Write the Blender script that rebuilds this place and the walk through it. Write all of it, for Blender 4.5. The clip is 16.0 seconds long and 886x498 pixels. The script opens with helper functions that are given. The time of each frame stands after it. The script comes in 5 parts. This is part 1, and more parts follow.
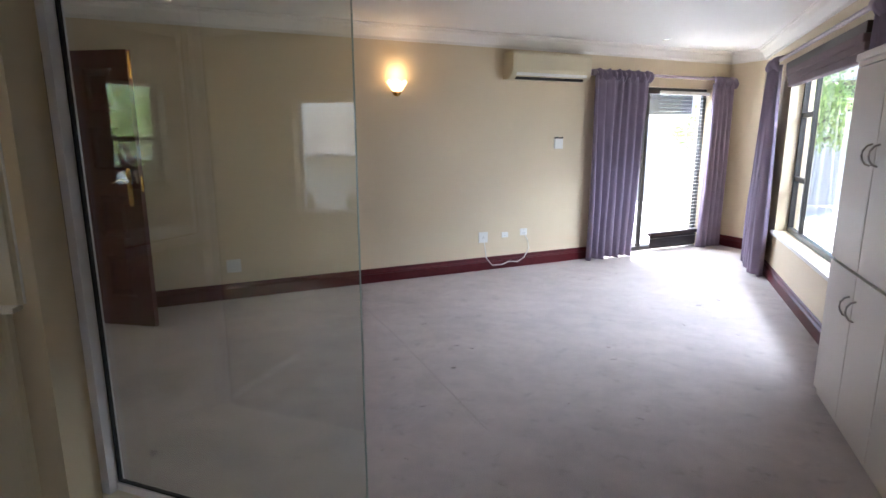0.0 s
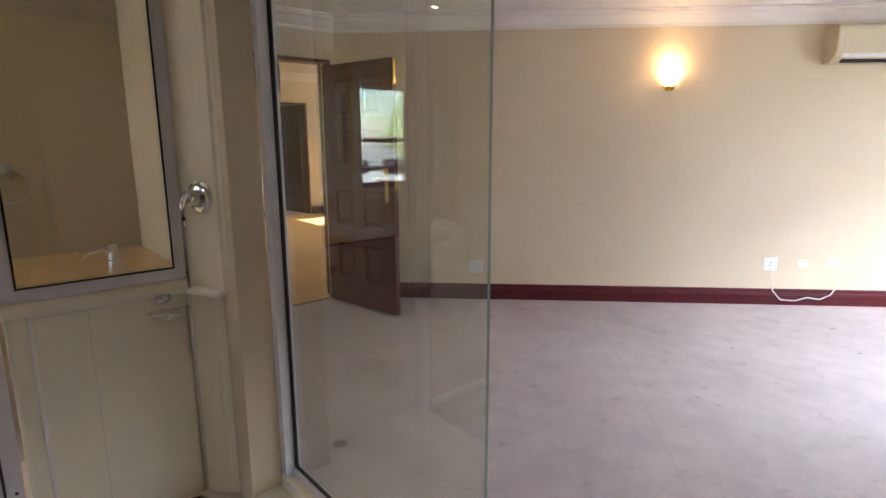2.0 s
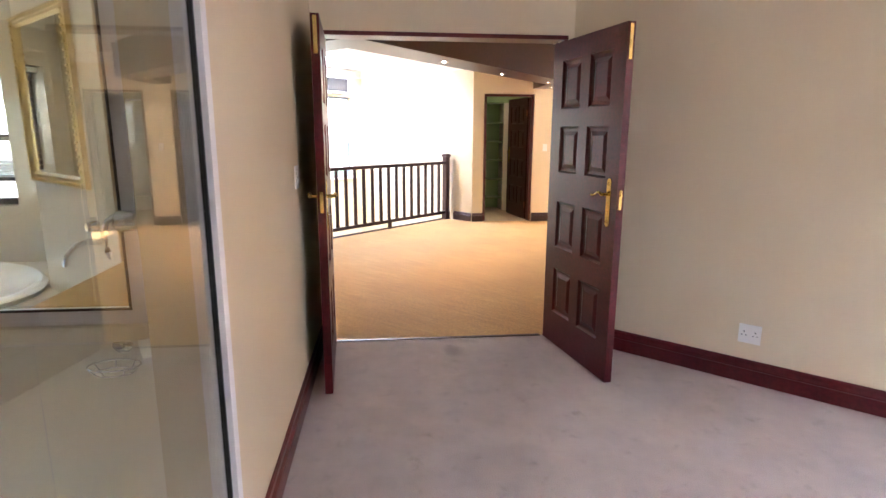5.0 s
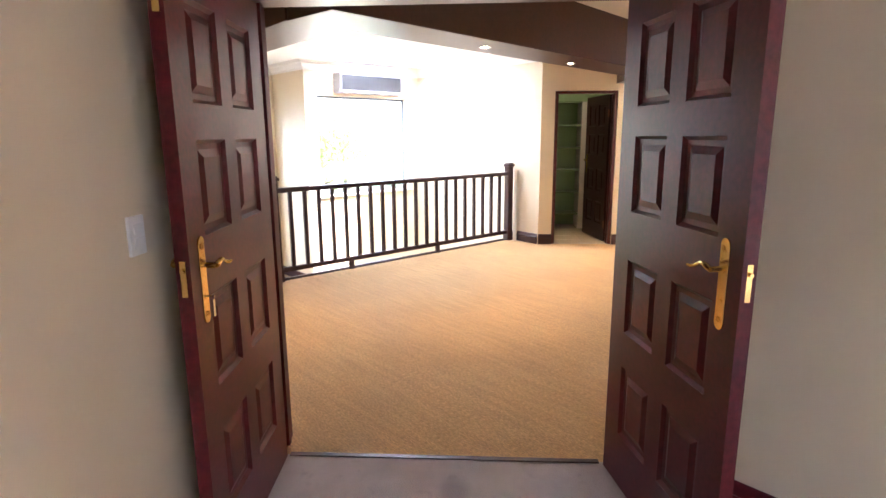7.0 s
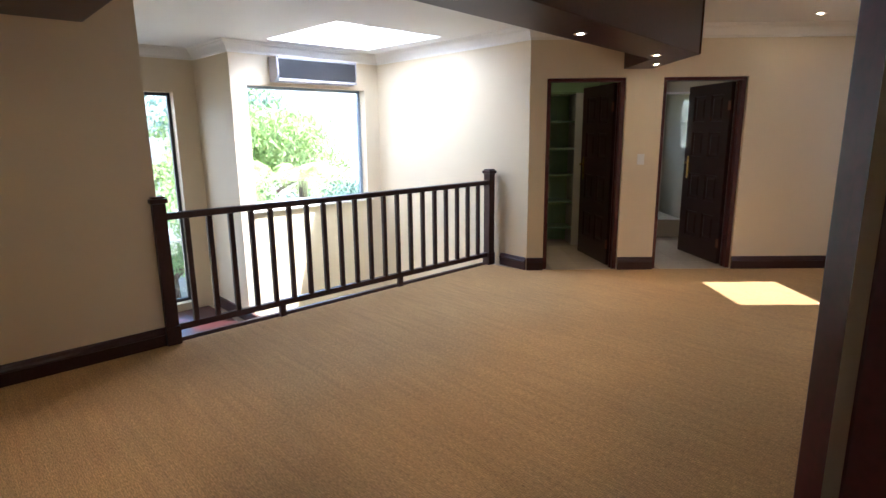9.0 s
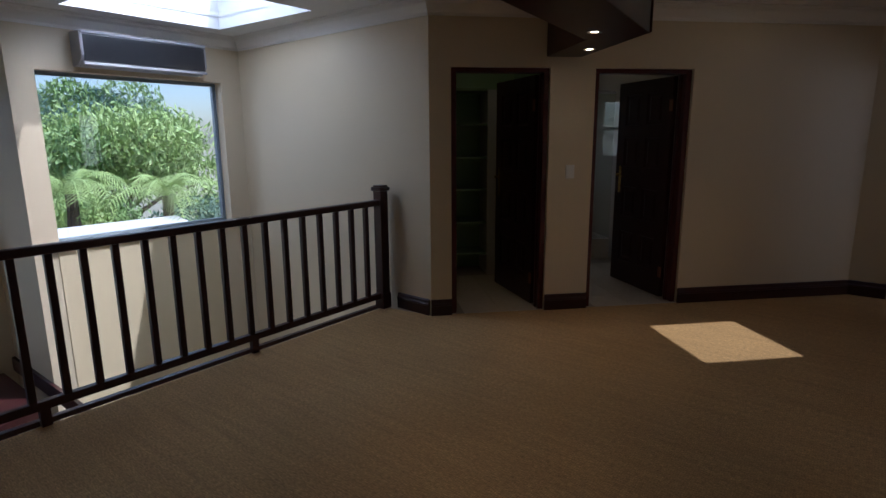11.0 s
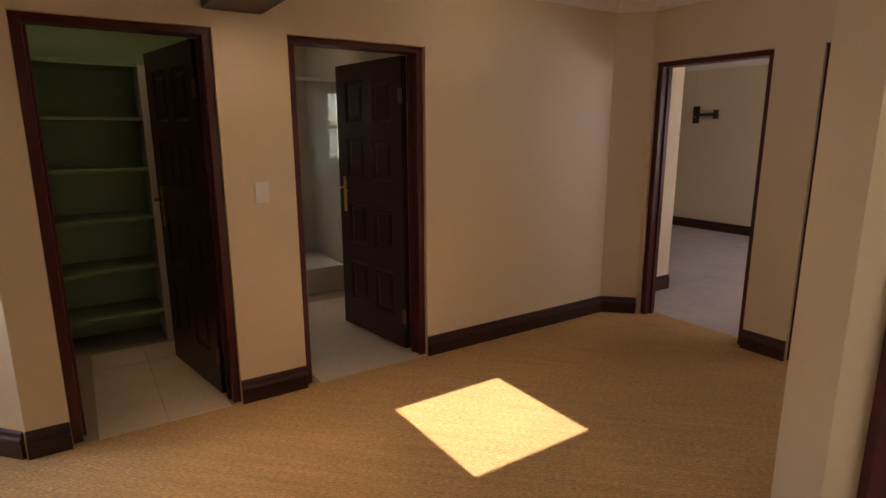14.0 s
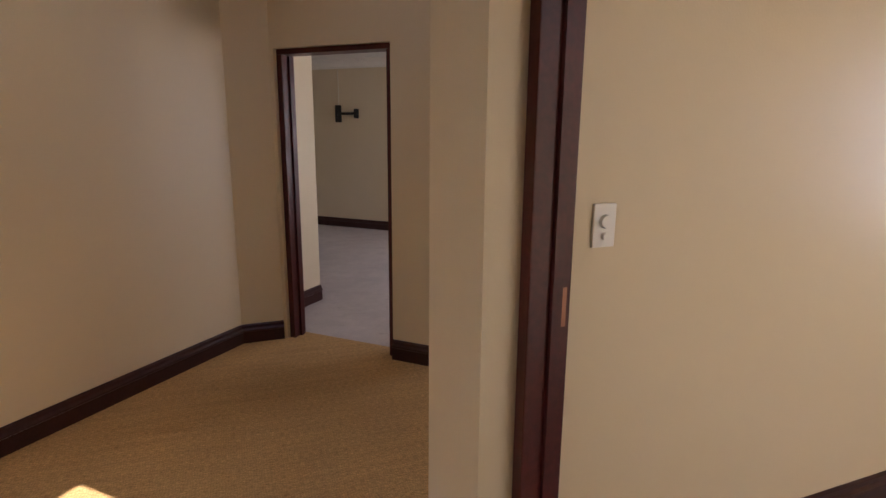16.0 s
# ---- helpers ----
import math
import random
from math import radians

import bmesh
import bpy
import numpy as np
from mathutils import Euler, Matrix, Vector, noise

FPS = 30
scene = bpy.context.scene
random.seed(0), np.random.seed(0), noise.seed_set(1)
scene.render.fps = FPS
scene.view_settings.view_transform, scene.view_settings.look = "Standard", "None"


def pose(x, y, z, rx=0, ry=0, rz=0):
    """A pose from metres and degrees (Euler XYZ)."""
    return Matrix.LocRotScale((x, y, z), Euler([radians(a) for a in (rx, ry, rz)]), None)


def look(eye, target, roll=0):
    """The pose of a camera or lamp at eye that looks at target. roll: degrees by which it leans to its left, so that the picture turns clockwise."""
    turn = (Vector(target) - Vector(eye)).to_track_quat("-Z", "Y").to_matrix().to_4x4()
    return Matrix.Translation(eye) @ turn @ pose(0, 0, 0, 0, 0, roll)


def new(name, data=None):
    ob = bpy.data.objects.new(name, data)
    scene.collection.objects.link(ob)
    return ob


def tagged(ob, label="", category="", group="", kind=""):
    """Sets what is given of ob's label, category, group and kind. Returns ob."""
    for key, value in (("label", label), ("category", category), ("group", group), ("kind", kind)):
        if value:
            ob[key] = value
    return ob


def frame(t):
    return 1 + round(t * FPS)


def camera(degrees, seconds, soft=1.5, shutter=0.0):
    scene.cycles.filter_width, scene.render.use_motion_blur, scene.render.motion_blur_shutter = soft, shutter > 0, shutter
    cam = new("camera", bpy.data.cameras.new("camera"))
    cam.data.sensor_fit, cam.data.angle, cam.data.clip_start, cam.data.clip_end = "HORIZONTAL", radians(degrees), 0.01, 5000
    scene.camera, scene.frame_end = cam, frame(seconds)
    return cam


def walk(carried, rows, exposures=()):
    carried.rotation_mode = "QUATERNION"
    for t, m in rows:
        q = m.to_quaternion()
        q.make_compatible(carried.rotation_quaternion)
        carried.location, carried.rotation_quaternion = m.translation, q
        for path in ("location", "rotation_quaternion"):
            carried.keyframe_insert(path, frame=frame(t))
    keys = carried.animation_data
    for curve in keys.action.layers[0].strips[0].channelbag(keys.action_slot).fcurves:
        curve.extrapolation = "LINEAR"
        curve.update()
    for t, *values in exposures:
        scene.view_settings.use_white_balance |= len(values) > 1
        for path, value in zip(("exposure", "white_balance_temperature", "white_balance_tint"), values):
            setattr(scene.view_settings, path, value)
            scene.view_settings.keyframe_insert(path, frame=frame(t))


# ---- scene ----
cam = camera(77.0, 16.0)
METRES, EYE, TILT, LEAN, TURN = 8.0, 1.5, 0.0, 0.0, 18.1
PATH = [
    (0, (1.081, 0.739, 1.445), (0.399, 2.576, 1.043), -0.1),
    (0.5, (1.14, 0.799, 1.461), (0.218, 2.527, 1.054), -0.1),
    (1, (1.138, 0.909, 1.455), (0.044, 2.534, 1.05), -0.1),
    (1.5, (1.119, 1.066, 1.448), (-0.178, 2.535, 1.048), -0.2),
    (2, (1.176, 1.244, 1.445), (-0.319, 2.512, 1.05), -0.2),
    (2.5, (1.216, 1.414, 1.445), (-0.428, 2.479, 1.039), 0.0),
    (3, (1.157, 1.618, 1.439), (-0.587, 2.512, 1.043), -0.0),
    (3.1, (1.161, 1.675, 1.445), (-0.606, 2.524, 1.047), -0.1),
    (3.5, (1.085, 1.869, 1.446), (-0.745, 2.568, 1.046), 0.1),
    (4, (1.01, 2.122, 1.425), (-0.9, 2.568, 1.033), -0.0),
    (4.2, (0.924, 2.188, 1.427), (-0.998, 2.577, 1.032), 0.1),
    (6.3, (-0.237, 2.985, 1.508), (-2.195, 2.939, 1.103), -0.3),
    (6.5, (-0.411, 3.012, 1.502), (-2.369, 2.94, 1.102), -0.4),
    (7, (-0.843, 3.03, 1.51), (-2.799, 2.921, 1.108), -0.4),
    (7.5, (-1.311, 3.059, 1.499), (-3.266, 2.938, 1.098), -0.5),
    (8, (-1.734, 3.053, 1.536), (-3.688, 2.93, 1.127), -0.4),
    (10.3, (-3.486, 3.185, 1.565), (-5.436, 3.336, 1.149), -0.6),
    (10.5, (-3.656, 3.289, 1.572), (-5.606, 3.454, 1.158), -0.4),
    (11, (-3.979, 3.378, 1.534), (-5.919, 3.656, 1.133), -0.4),
    (11.5, (-4.28, 3.486, 1.515), (-6.205, 3.86, 1.122), -0.4),
    (12, (-4.571, 3.592, 1.512), (-6.475, 4.068, 1.122), -0.4),
    (12.5, (-4.856, 3.712, 1.503), (-6.719, 4.328, 1.115), -0.3),
    (13, (-5.055, 3.9, 1.515), (-6.889, 4.594, 1.12), -0.3),
    (13.5, (-5.276, 4.061, 1.535), (-7.035, 4.925, 1.132), -0.2),
    (14, (-5.424, 4.275, 1.553), (-7.059, 5.349, 1.137), -0.2),
    (14.5, (-5.54, 4.472, 1.547), (-7.03, 5.74, 1.131), -0.2),
    (15, (-5.651, 4.646, 1.544), (-6.925, 6.13, 1.127), -0.0),
    (15.5, (-5.698, 4.855, 1.518), (-6.726, 6.521, 1.107), 0.3),
    (16, (-5.688, 5.026, 1.538), (-6.468, 6.82, 1.122), 0.5),
]
EXPOSURES = [(0, 2.5, 5700, 13), (0.5, 2.7, 5700, 13), (1.5, 3.15, 5850, 16), (2.5, 3.65, 5950, 19), (3.5, 4.15, 5850, 21), (4.2, 4.15, 5850, 21), (6.5, 3.95, 5700, 21), (7.5, 3.95, 5550, 19),
             (8.2, 3.55, 5400, 15), (10.3, 0.55, 5150, 15), (10.9, 0.15, 5100, 15), (11.5, -0.2, 5000, 15), (12.0, 0.2, 5150, 18), (12.5, 0.85, 5300, 21), (13.0, 1.35, 5700, 22), (13.5, 1.75, 6200, 23), (14.0, 1.95, 6700, 26), (15.0, 1.95, 6600, 28), (16.0, 2.1, 5900, 20)]

walk(cam, [(t, look(eye, target, roll)) for t, eye, target, roll in PATH], EXPOSURES)

# ---------------------------------------------------------------- light
EL, AZ = radians(66.0), radians(6.0)          # sun: height above the horizon, turn from +y towards +x
world = bpy.data.worlds.new("sky")
scene.world = world
world.use_nodes = True
wn = world.node_tree
sky = wn.nodes.new("ShaderNodeTexSky")
sky.sky_type = "NISHITA"
sky.sun_disc = False
sky.sun_elevation, sky.sun_rotation = EL, AZ
wn.nodes["Background"].inputs["Strength"].default_value = 0.15
wn.links.new(sky.outputs[0], wn.nodes["Background"].inputs[0])
sun = new("sun", bpy.data.lights.new("sun", "SUN"))
sun.data.energy, sun.data.angle, sun.data.color = 5.0, radians(0.5), (1.0, 0.95, 0.88)
sun.matrix_world = look((math.sin(AZ) * math.cos(EL), math.cos(AZ) * math.cos(EL), math.sin(EL)), (0, 0, 0))


def area(name, eye, target, w, h, power, color=(0.86, 0.93, 1.0)):
    d = bpy.data.lights.new(name, "AREA")
    d.shape, d.size, d.size_y, d.energy, d.color = "RECTANGLE", w, h, power, color
    ob = new(name, d)
    ob.matrix_world = look(eye, target)
    return ob


def spot(x, y, z, power, color=(1.0, 0.64, 0.30), size=54):
    d = bpy.data.lights.new("downlight_lamp", "SPOT")
    d.energy, d.color, d.spot_size, d.spot_blend, d.shadow_soft_size = power, color, radians(size), 1.0, 0.03
    ob = new("downlight_lamp", d)
    ob.location = (x, y, z)
    return ob


# area lamps standing in for sky light, most hung unseen above the openings outside
area("bedroom_window_light", (2.98, 5.95, 2.55), (1.2, 5.95, 0.2), 2.2, 0.9, 69.6)
area("slider_light", (0.78, 8.92, 2.55), (2.0, 7.2, 0.0), 1.6, 0.9, 69.6)
area("void_window_light", (-10.55, 0.78, 2.75), (-8.9, 2.4, 0.3), 1.7, 1.0, 24)
area("void_low_light", (-10.15, 0.95, -1.8), (-8.5, 3.0, -1.9), 1.6, 1.2, 4.5)
area("stair_window_light", (-9.65, -1.65, 2.7), (-7.8, 0.4, 0.0), 1.7, 1.0, 19)
area("roof_light_light", (-9.13, 2.01, 3.0), (-9.13, 2.01, 0), 1.2, 1.2, 16)
area("bath_window_light", (-4.05, -0.45, 2.35), (-2.2, -0.45, 0.8), 0.8, 0.6, 8)
area("bath_south_light", (-1.6, -1.95, 2.35), (-1.6, 0.2, 0.2), 1.5, 0.8, 10)
area("small_bath_light", (-11.9, 5.85, 2.5), (-10, 5.85, 0.8), 0.8, 0.6, 6)
area("far_room_light", (-5.85, 10.65, 1.45), (-9, 10.8, 0.8), 2.1, 1.2, 7.5, (1.0, 0.92, 0.84))
# added lamp in an unseen window, brightens the far end of the third-room wall
area("third_room_light", (-4.29, 7.96, 1.55), (-5.2, 7.05, 1.4), 0.5, 0.8, 1.3, (0.94, 0.95, 1.0))


# ---------------------------------------------------------------- materials
def mat(name, color, rough=0.6, metal=0.0, vary=0.06, scale=3.0, bump=0.0, bump_scale=60.0, fine=0.0, coat=0.0, gloss=0.5):
    m = bpy.data.materials.new(name)
    m.use_nodes = True
    n, l = m.node_tree.nodes, m.node_tree.links
    b = n["Principled BSDF"]
    b.inputs["Roughness"].default_value, b.inputs["Metallic"].default_value = rough, metal
    b.inputs["Coat Weight"].default_value = coat
    b.inputs["Specular IOR Level"].default_value = gloss
    tc = n.new("ShaderNodeTexCoord")
    src = tc.outputs["Object"]
    c0 = tuple(max(0, c * (1 - vary)) for c in color) + (1,)
    c1 = tuple(min(1, c * (1 + vary)) for c in color) + (1,)
    no = n.new("ShaderNodeTexNoise")
    no.inputs["Scale"].default_value, no.inputs["Detail"].default_value = scale, 6
    l.new(src, no.inputs["Vector"])
    mx = n.new("ShaderNodeMix")
    mx.data_type = "RGBA"
    mx.inputs[6].default_value, mx.inputs[7].default_value = c0, c1
    l.new(no.outputs["Fac"], mx.inputs[0])
    out = mx.outputs[2]
    if fine:
        nf = n.new("ShaderNodeTexNoise")
        nf.inputs["Scale"].default_value, nf.inputs["Detail"].default_value = bump_scale, 4
        l.new(src, nf.inputs["Vector"])
        mr = n.new("ShaderNodeMapRange")
        mr.inputs[1].default_value, mr.inputs[2].default_value, mr.inputs[3].default_value, mr.inputs[4].default_value = 0.3, 0.7, 1 - fine, 1 + fine
        l.new(nf.outputs["Fac"], mr.inputs[0])
        mu = n.new("ShaderNodeVectorMath")
        mu.operation = "SCALE"
        l.new(out, mu.inputs[0])
        l.new(mr.outputs[0], mu.inputs["Scale"])
        out = mu.outputs[0]
    l.new(out, b.inputs["Base Color"])
    if bump:
        nb = n.new("ShaderNodeTexNoise")
        nb.inputs["Scale"].default_value, nb.inputs["Detail"].default_value = bump_scale, 3
        l.new(src, nb.inputs["Vector"])
        bp = n.new("ShaderNodeBump")
        bp.inputs["Strength"].default_value, bp.inputs["Distance"].default_value = bump, 0.004
        l.new(nb.outputs["Fac"], bp.inputs["Height"])
        l.new(bp.outputs[0], b.inputs["Normal"])
    return m


def glass_mat(name, color=(1, 1, 1), rough=0.0):
    m = bpy.data.materials.new(name)
    m.use_nodes = True
    b = m.node_tree.nodes["Principled BSDF"]
    b.inputs["Base Color"].default_value = (*color, 1)
    b.inputs["Transmission Weight"].default_value, b.inputs["Roughness"].default_value, b.inputs["IOR"].default_value = 1.0, rough, 1.6
    return m


def glow(name, color, strength):
    m = bpy.data.materials.new(name)
    m.use_nodes = True
    b = m.node_tree.nodes["Principled BSDF"]
    b.inputs["Base Color"].default_value = (0.9, 0.85, 0.7, 1)
    b.inputs["Emission Color"].default_value, b.inputs["Emission Strength"].default_value = (*color, 1), strength
    return m


WALL = mat("cream wall paint", (0.67, 0.555, 0.375), 0.5, vary=0.03, scale=1.6, bump=0.12, bump_scale=130)
CEIL = mat("white ceiling paint", (0.80, 0.78, 0.74), 0.7, vary=0.02, scale=1.2, bump=0.05, bump_scale=90)
CORNICE = mat("white cornice paint", (0.80, 0.76, 0.70), 0.5, vary=0.02)
WOOD = mat("dark red mahogany", (0.085, 0.008, 0.011), 0.34, vary=0.35, scale=4, fine=0.25, bump_scale=45, gloss=0.35)
WOODK = mat("dark brown stained wood", (0.036, 0.010, 0.009), 0.32, vary=0.3, scale=4, fine=0.2, bump_scale=45, gloss=0.4)


def carpet_mat():
    """Cut pile with mottling, trodden dark scuffs and two faint stains."""
    m = bpy.data.materials.new("pinkish beige carpet")
    m.use_nodes = True
    n, l = m.node_tree.nodes, m.node_tree.links
    b = n["Principled BSDF"]
    b.inputs["Roughness"].default_value = 0.95
    b.inputs["Sheen Weight"].default_value = 0.15
    src = n.new("ShaderNodeTexCoord").outputs["Object"]

    def noise_tex(scale, detail, lo, hi, a, z, off=0.0, rough=0.6):
        mp = n.new("ShaderNodeMapping")
        mp.inputs["Location"].default_value = (off, off * 2, 0)
        t = n.new("ShaderNodeTexNoise")
        t.inputs["Scale"].default_value, t.inputs["Detail"].default_value, t.inputs["Roughness"].default_value = scale, detail, rough
        r = n.new("ShaderNodeMapRange")
        r.inputs[1].default_value, r.inputs[2].default_value, r.inputs[3].default_value, r.inputs[4].default_value = lo, hi, a, z
        l.new(src, mp.inputs[0]), l.new(mp.outputs[0], t.inputs["Vector"]), l.new(t.outputs["Fac"], r.inputs[0])
        return r.outputs[0]

    def mul(a, c):
        x = n.new("ShaderNodeMath")
        x.operation = "MULTIPLY"
        l.new(a, x.inputs[0]), l.new(c, x.inputs[1])
        return x.outputs[0]
    f = noise_tex(0.9, 5, 0.3, 0.7, 0.86, 1.08)
    f = mul(f, noise_tex(6, 6, 0.35, 0.65, 0.92, 1.06, 3))
    f = mul(f, noise_tex(9, 4, 0.58, 0.74, 1.0, 0.74, 8, 0.7))
    f = mul(f, noise_tex(240, 3, 0.3, 0.7, 0.86, 1.12, 1))
    for x, y, rx, ry, k in ((-1.59, 3.00, 0.27, 0.29, 0.83), (-3.0, 2.95, 0.12, 0.08, 0.70), (-0.9, 2.6, 0.35, 0.2, 0.88)):
        mp = n.new("ShaderNodeMapping")
        mp.inputs["Location"].default_value, mp.inputs["Scale"].default_value = (-x / rx, -y / ry, 0), (1 / rx, 1 / ry, 0)
        d = n.new("ShaderNodeVectorMath")
        d.operation = "LENGTH"
        r = n.new("ShaderNodeMapRange")
        r.interpolation_type = "SMOOTHSTEP"
        r.inputs[1].default_value, r.inputs[2].default_value, r.inputs[3].default_value, r.inputs[4].default_value = 0.3, 1.2, k, 1.0
        l.new(src, mp.inputs[0]), l.new(mp.outputs[0], d.inputs[0]), l.new(d.outputs["Value"], r.inputs[0])
        f = mul(f, r.outputs[0])
    s = n.new("ShaderNodeVectorMath")
    s.operation, s.inputs[0].default_value = "SCALE", (0.47, 0.405, 0.375)
    l.new(f, s.inputs["Scale"]), l.new(s.outputs[0], b.inputs["Base Color"])
    t = n.new("ShaderNodeTexNoise")
    t.inputs["Scale"].default_value, t.inputs["Detail"].default_value = 160, 4
    bp = n.new("ShaderNodeBump")
    bp.inputs["Strength"].default_value, bp.inputs["Distance"].default_value = 0.9, 0.006
    l.new(src, t.inputs["Vector"]), l.new(t.outputs["Fac"], bp.inputs["Height"]), l.new(bp.outputs[0], b.inputs["Normal"])
    return m


def sisal_mat():
    """Ribbed weave: rows of small knots across the boards of light, with broad bleached and brown drifts."""
    m = bpy.data.materials.new("golden sisal carpet")
    m.use_nodes = True
    n, l = m.node_tree.nodes, m.node_tree.links
    b = n["Principled BSDF"]
    b.inputs["Roughness"].default_value = 0.9
    src = n.new("ShaderNodeTexCoord").outputs["Object"]
    mp = n.new("ShaderNodeMapping")
    mp.inputs["Rotation"].default_value = (0, 0, radians(-44))
    l.new(src, mp.inputs[0])

    def tex(kind, **kw):
        t = n.new(kind)
        for k, v in kw.items():
            t.inputs[k].default_value = v
        l.new(mp.outputs[0], t.inputs["Vector"])
        return t
    w1 = tex("ShaderNodeTexWave", Scale=26.0, Distortion=9.0, Detail=4.0)
    w2 = tex("ShaderNodeTexWave", Scale=34.0, Distortion=9.0, Detail=4.0)
    w2.bands_direction = "Y"
    broad = tex("ShaderNodeTexNoise", Scale=0.8, Detail=5.0)
    st = n.new("ShaderNodeMapping")
    st.inputs["Scale"].default_value = (1.0, 12.0, 1.0)
    l.new(mp.outputs[0], st.inputs[0])
    streak = n.new("ShaderNodeTexNoise")
    streak.inputs["Scale"].default_value, streak.inputs["Detail"].default_value = 2.2, 6
    l.new(st.outputs[0], streak.inputs["Vector"])

    def rng(o, a, z, lo=0.0, hi=1.0):
        r = n.new("ShaderNodeMapRange")
        r.inputs[1].default_value, r.inputs[2].default_value, r.inputs[3].default_value, r.inputs[4].default_value = lo, hi, a, z
        l.new(o, r.inputs[0])
        return r.outputs[0]

    def mul(a, c):
        x = n.new("ShaderNodeMath")
        x.operation = "MULTIPLY"
        l.new(a, x.inputs[0]), l.new(c, x.inputs[1])
        return x.outputs[0]
    grain = n.new("ShaderNodeTexNoise")
    grain.inputs["Scale"].default_value, grain.inputs["Detail"].default_value = 95, 3
    gm = n.new("ShaderNodeMapping")
    gm.inputs["Scale"].default_value = (0.45, 1.3, 1.0)
    l.new(mp.outputs[0], gm.inputs[0]), l.new(gm.outputs[0], grain.inputs["Vector"])
    knots = mul(mul(rng(w1.outputs["Fac"], 0.90, 1.06), rng(w2.outputs["Fac"], 0.88, 1.06)), rng(grain.outputs["Fac"], 0.62, 1.34, 0.25, 0.75))
    f = mul(mul(knots, rng(streak.outputs["Fac"], 0.89, 1.09, 0.3, 0.7)), rng(broad.outputs["Fac"], 0.88, 1.10, 0.3, 0.7))
    s = n.new("ShaderNodeVectorMath")
    s.operation, s.inputs[0].default_value = "SCALE", (0.55, 0.340, 0.133)
    l.new(f, s.inputs["Scale"]), l.new(s.outputs[0], b.inputs["Base Color"])
    bp = n.new("ShaderNodeBump")
    bp.inputs["Strength"].default_value, bp.inputs["Distance"].default_value = 0.7, 0.006
    l.new(knots, bp.inputs["Height"]), l.new(bp.outputs[0], b.inputs["Normal"])
    return m


CARPET, SISAL = carpet_mat(), sisal_mat()
TILE = mat("grey brown tile grout", (0.30, 0.25, 0.19), 0.7, vary=0.08, scale=2.5)
WTILE = mat("pale wall tile", (0.60, 0.54, 0.44), 0.08, vary=0.04, scale=2.5)
SHOWER = mat("pale smooth shower plaster", (0.82, 0.75, 0.58), 0.3, vary=0.05, scale=1.5)
ALU = mat("white coated aluminium", (0.75, 0.72, 0.72), 0.35, vary=0.03)
BLACK = mat("dark bronze aluminium", (0.02, 0.018, 0.016), 0.4)
RUBBER = mat("black rubber gasket", (0.01, 0.01, 0.01), 0.6)
GLASS = glass_mat("clear glass")
SGLASS = glass_mat("tinted shower glass", (0.88, 0.92, 0.86))
CHROME = mat("chrome", (0.75, 0.75, 0.75), 0.08, 1.0, vary=0.01)
BRASS = mat("polished brass", (0.80, 0.55, 0.18), 0.18, 1.0, vary=0.05)
PLASTIC = mat("white plastic", (0.78, 0.76, 0.72), 0.35, vary=0.02)
ACPL = mat("yellowed cream plastic", (0.62, 0.54, 0.36), 0.4, vary=0.04)
CURTAIN = mat("mauve curtain cloth", (0.23, 0.18, 0.24), 0.85, vary=0.10, scale=2, bump=0.3, bump_scale=300)
CUPB = mat("off white cupboard paint", (0.66, 0.60, 0.54), 0.4, vary=0.04, scale=2, bump=0.05, bump_scale=60)
LAMP = glow("lit lamp glass", (1.0, 0.60, 0.24), 0.8)
BULB = glow("lit downlight", (1.0, 0.80, 0.50), 60)
BLIND = mat("dark wooden blind", (0.03, 0.015, 0.012), 0.45, vary=0.2)
# the closet's greenish light is put into this wall colour
GREEN = mat("greenish-light wall tone", (0.34, 0.47, 0.24), 0.6, vary=0.04)

OPAL = bpy.data.materials.new("roof light pane")
OPAL.use_nodes = True
OPAL.node_tree.nodes["Principled BSDF"].inputs["Transmission Weight"].default_value = 1.0
OPAL.node_tree.nodes["Principled BSDF"].inputs["Roughness"].default_value = 0.5
# added sheet over the small roof light, tinted only to dim the sun patch
TINT = bpy.data.materials.new("sun dimming sheet")
TINT.use_nodes = True
tint = TINT.node_tree.nodes.new("ShaderNodeBsdfTransparent")
tint.inputs[0].default_value = (0.50, 0.47, 0.42, 1)
TINT.node_tree.links.new(tint.outputs[0], TINT.node_tree.nodes["Material Output"].inputs[0])
SEAM = mat("dark worn carpet pile", (0.42, 0.365, 0.335), 0.95, vary=0.1)
TILE2 = mat("glazed floor tile", (0.66, 0.57, 0.43), 0.22, vary=0.12, scale=3, fine=0.04, bump_scale=25)
# shelf green: greenish light in the colour, darkened further for the closet's dimness
GREENDIM = mat("dimmed green shelf tone", (0.17, 0.25, 0.12), 0.5, vary=0.04)
SLATW = mat("pale blind slats", (0.70, 0.68, 0.62), 0.5, vary=0.03)
FRAMEG = mat("blue grey window frame", (0.20, 0.24, 0.28), 0.4, vary=0.04)
WARMW = mat("warm cream sheet", (0.70, 0.58, 0.36), 0.6, vary=0.03, bump=0.1, bump_scale=130)
DARKGL = mat("dark glossy panel", (0.02, 0.02, 0.022), 0.15, vary=0.05)
CURTAIN2 = mat("mauve brown blind cloth", (0.16, 0.11, 0.12), 0.85, vary=0.1, bump=0.3, bump_scale=300)
RODM = mat("mauve painted rod", (0.30, 0.22, 0.25), 0.45, vary=0.05)
NICKEL = mat("brushed nickel", (0.45, 0.42, 0.38), 0.3, 1.0)
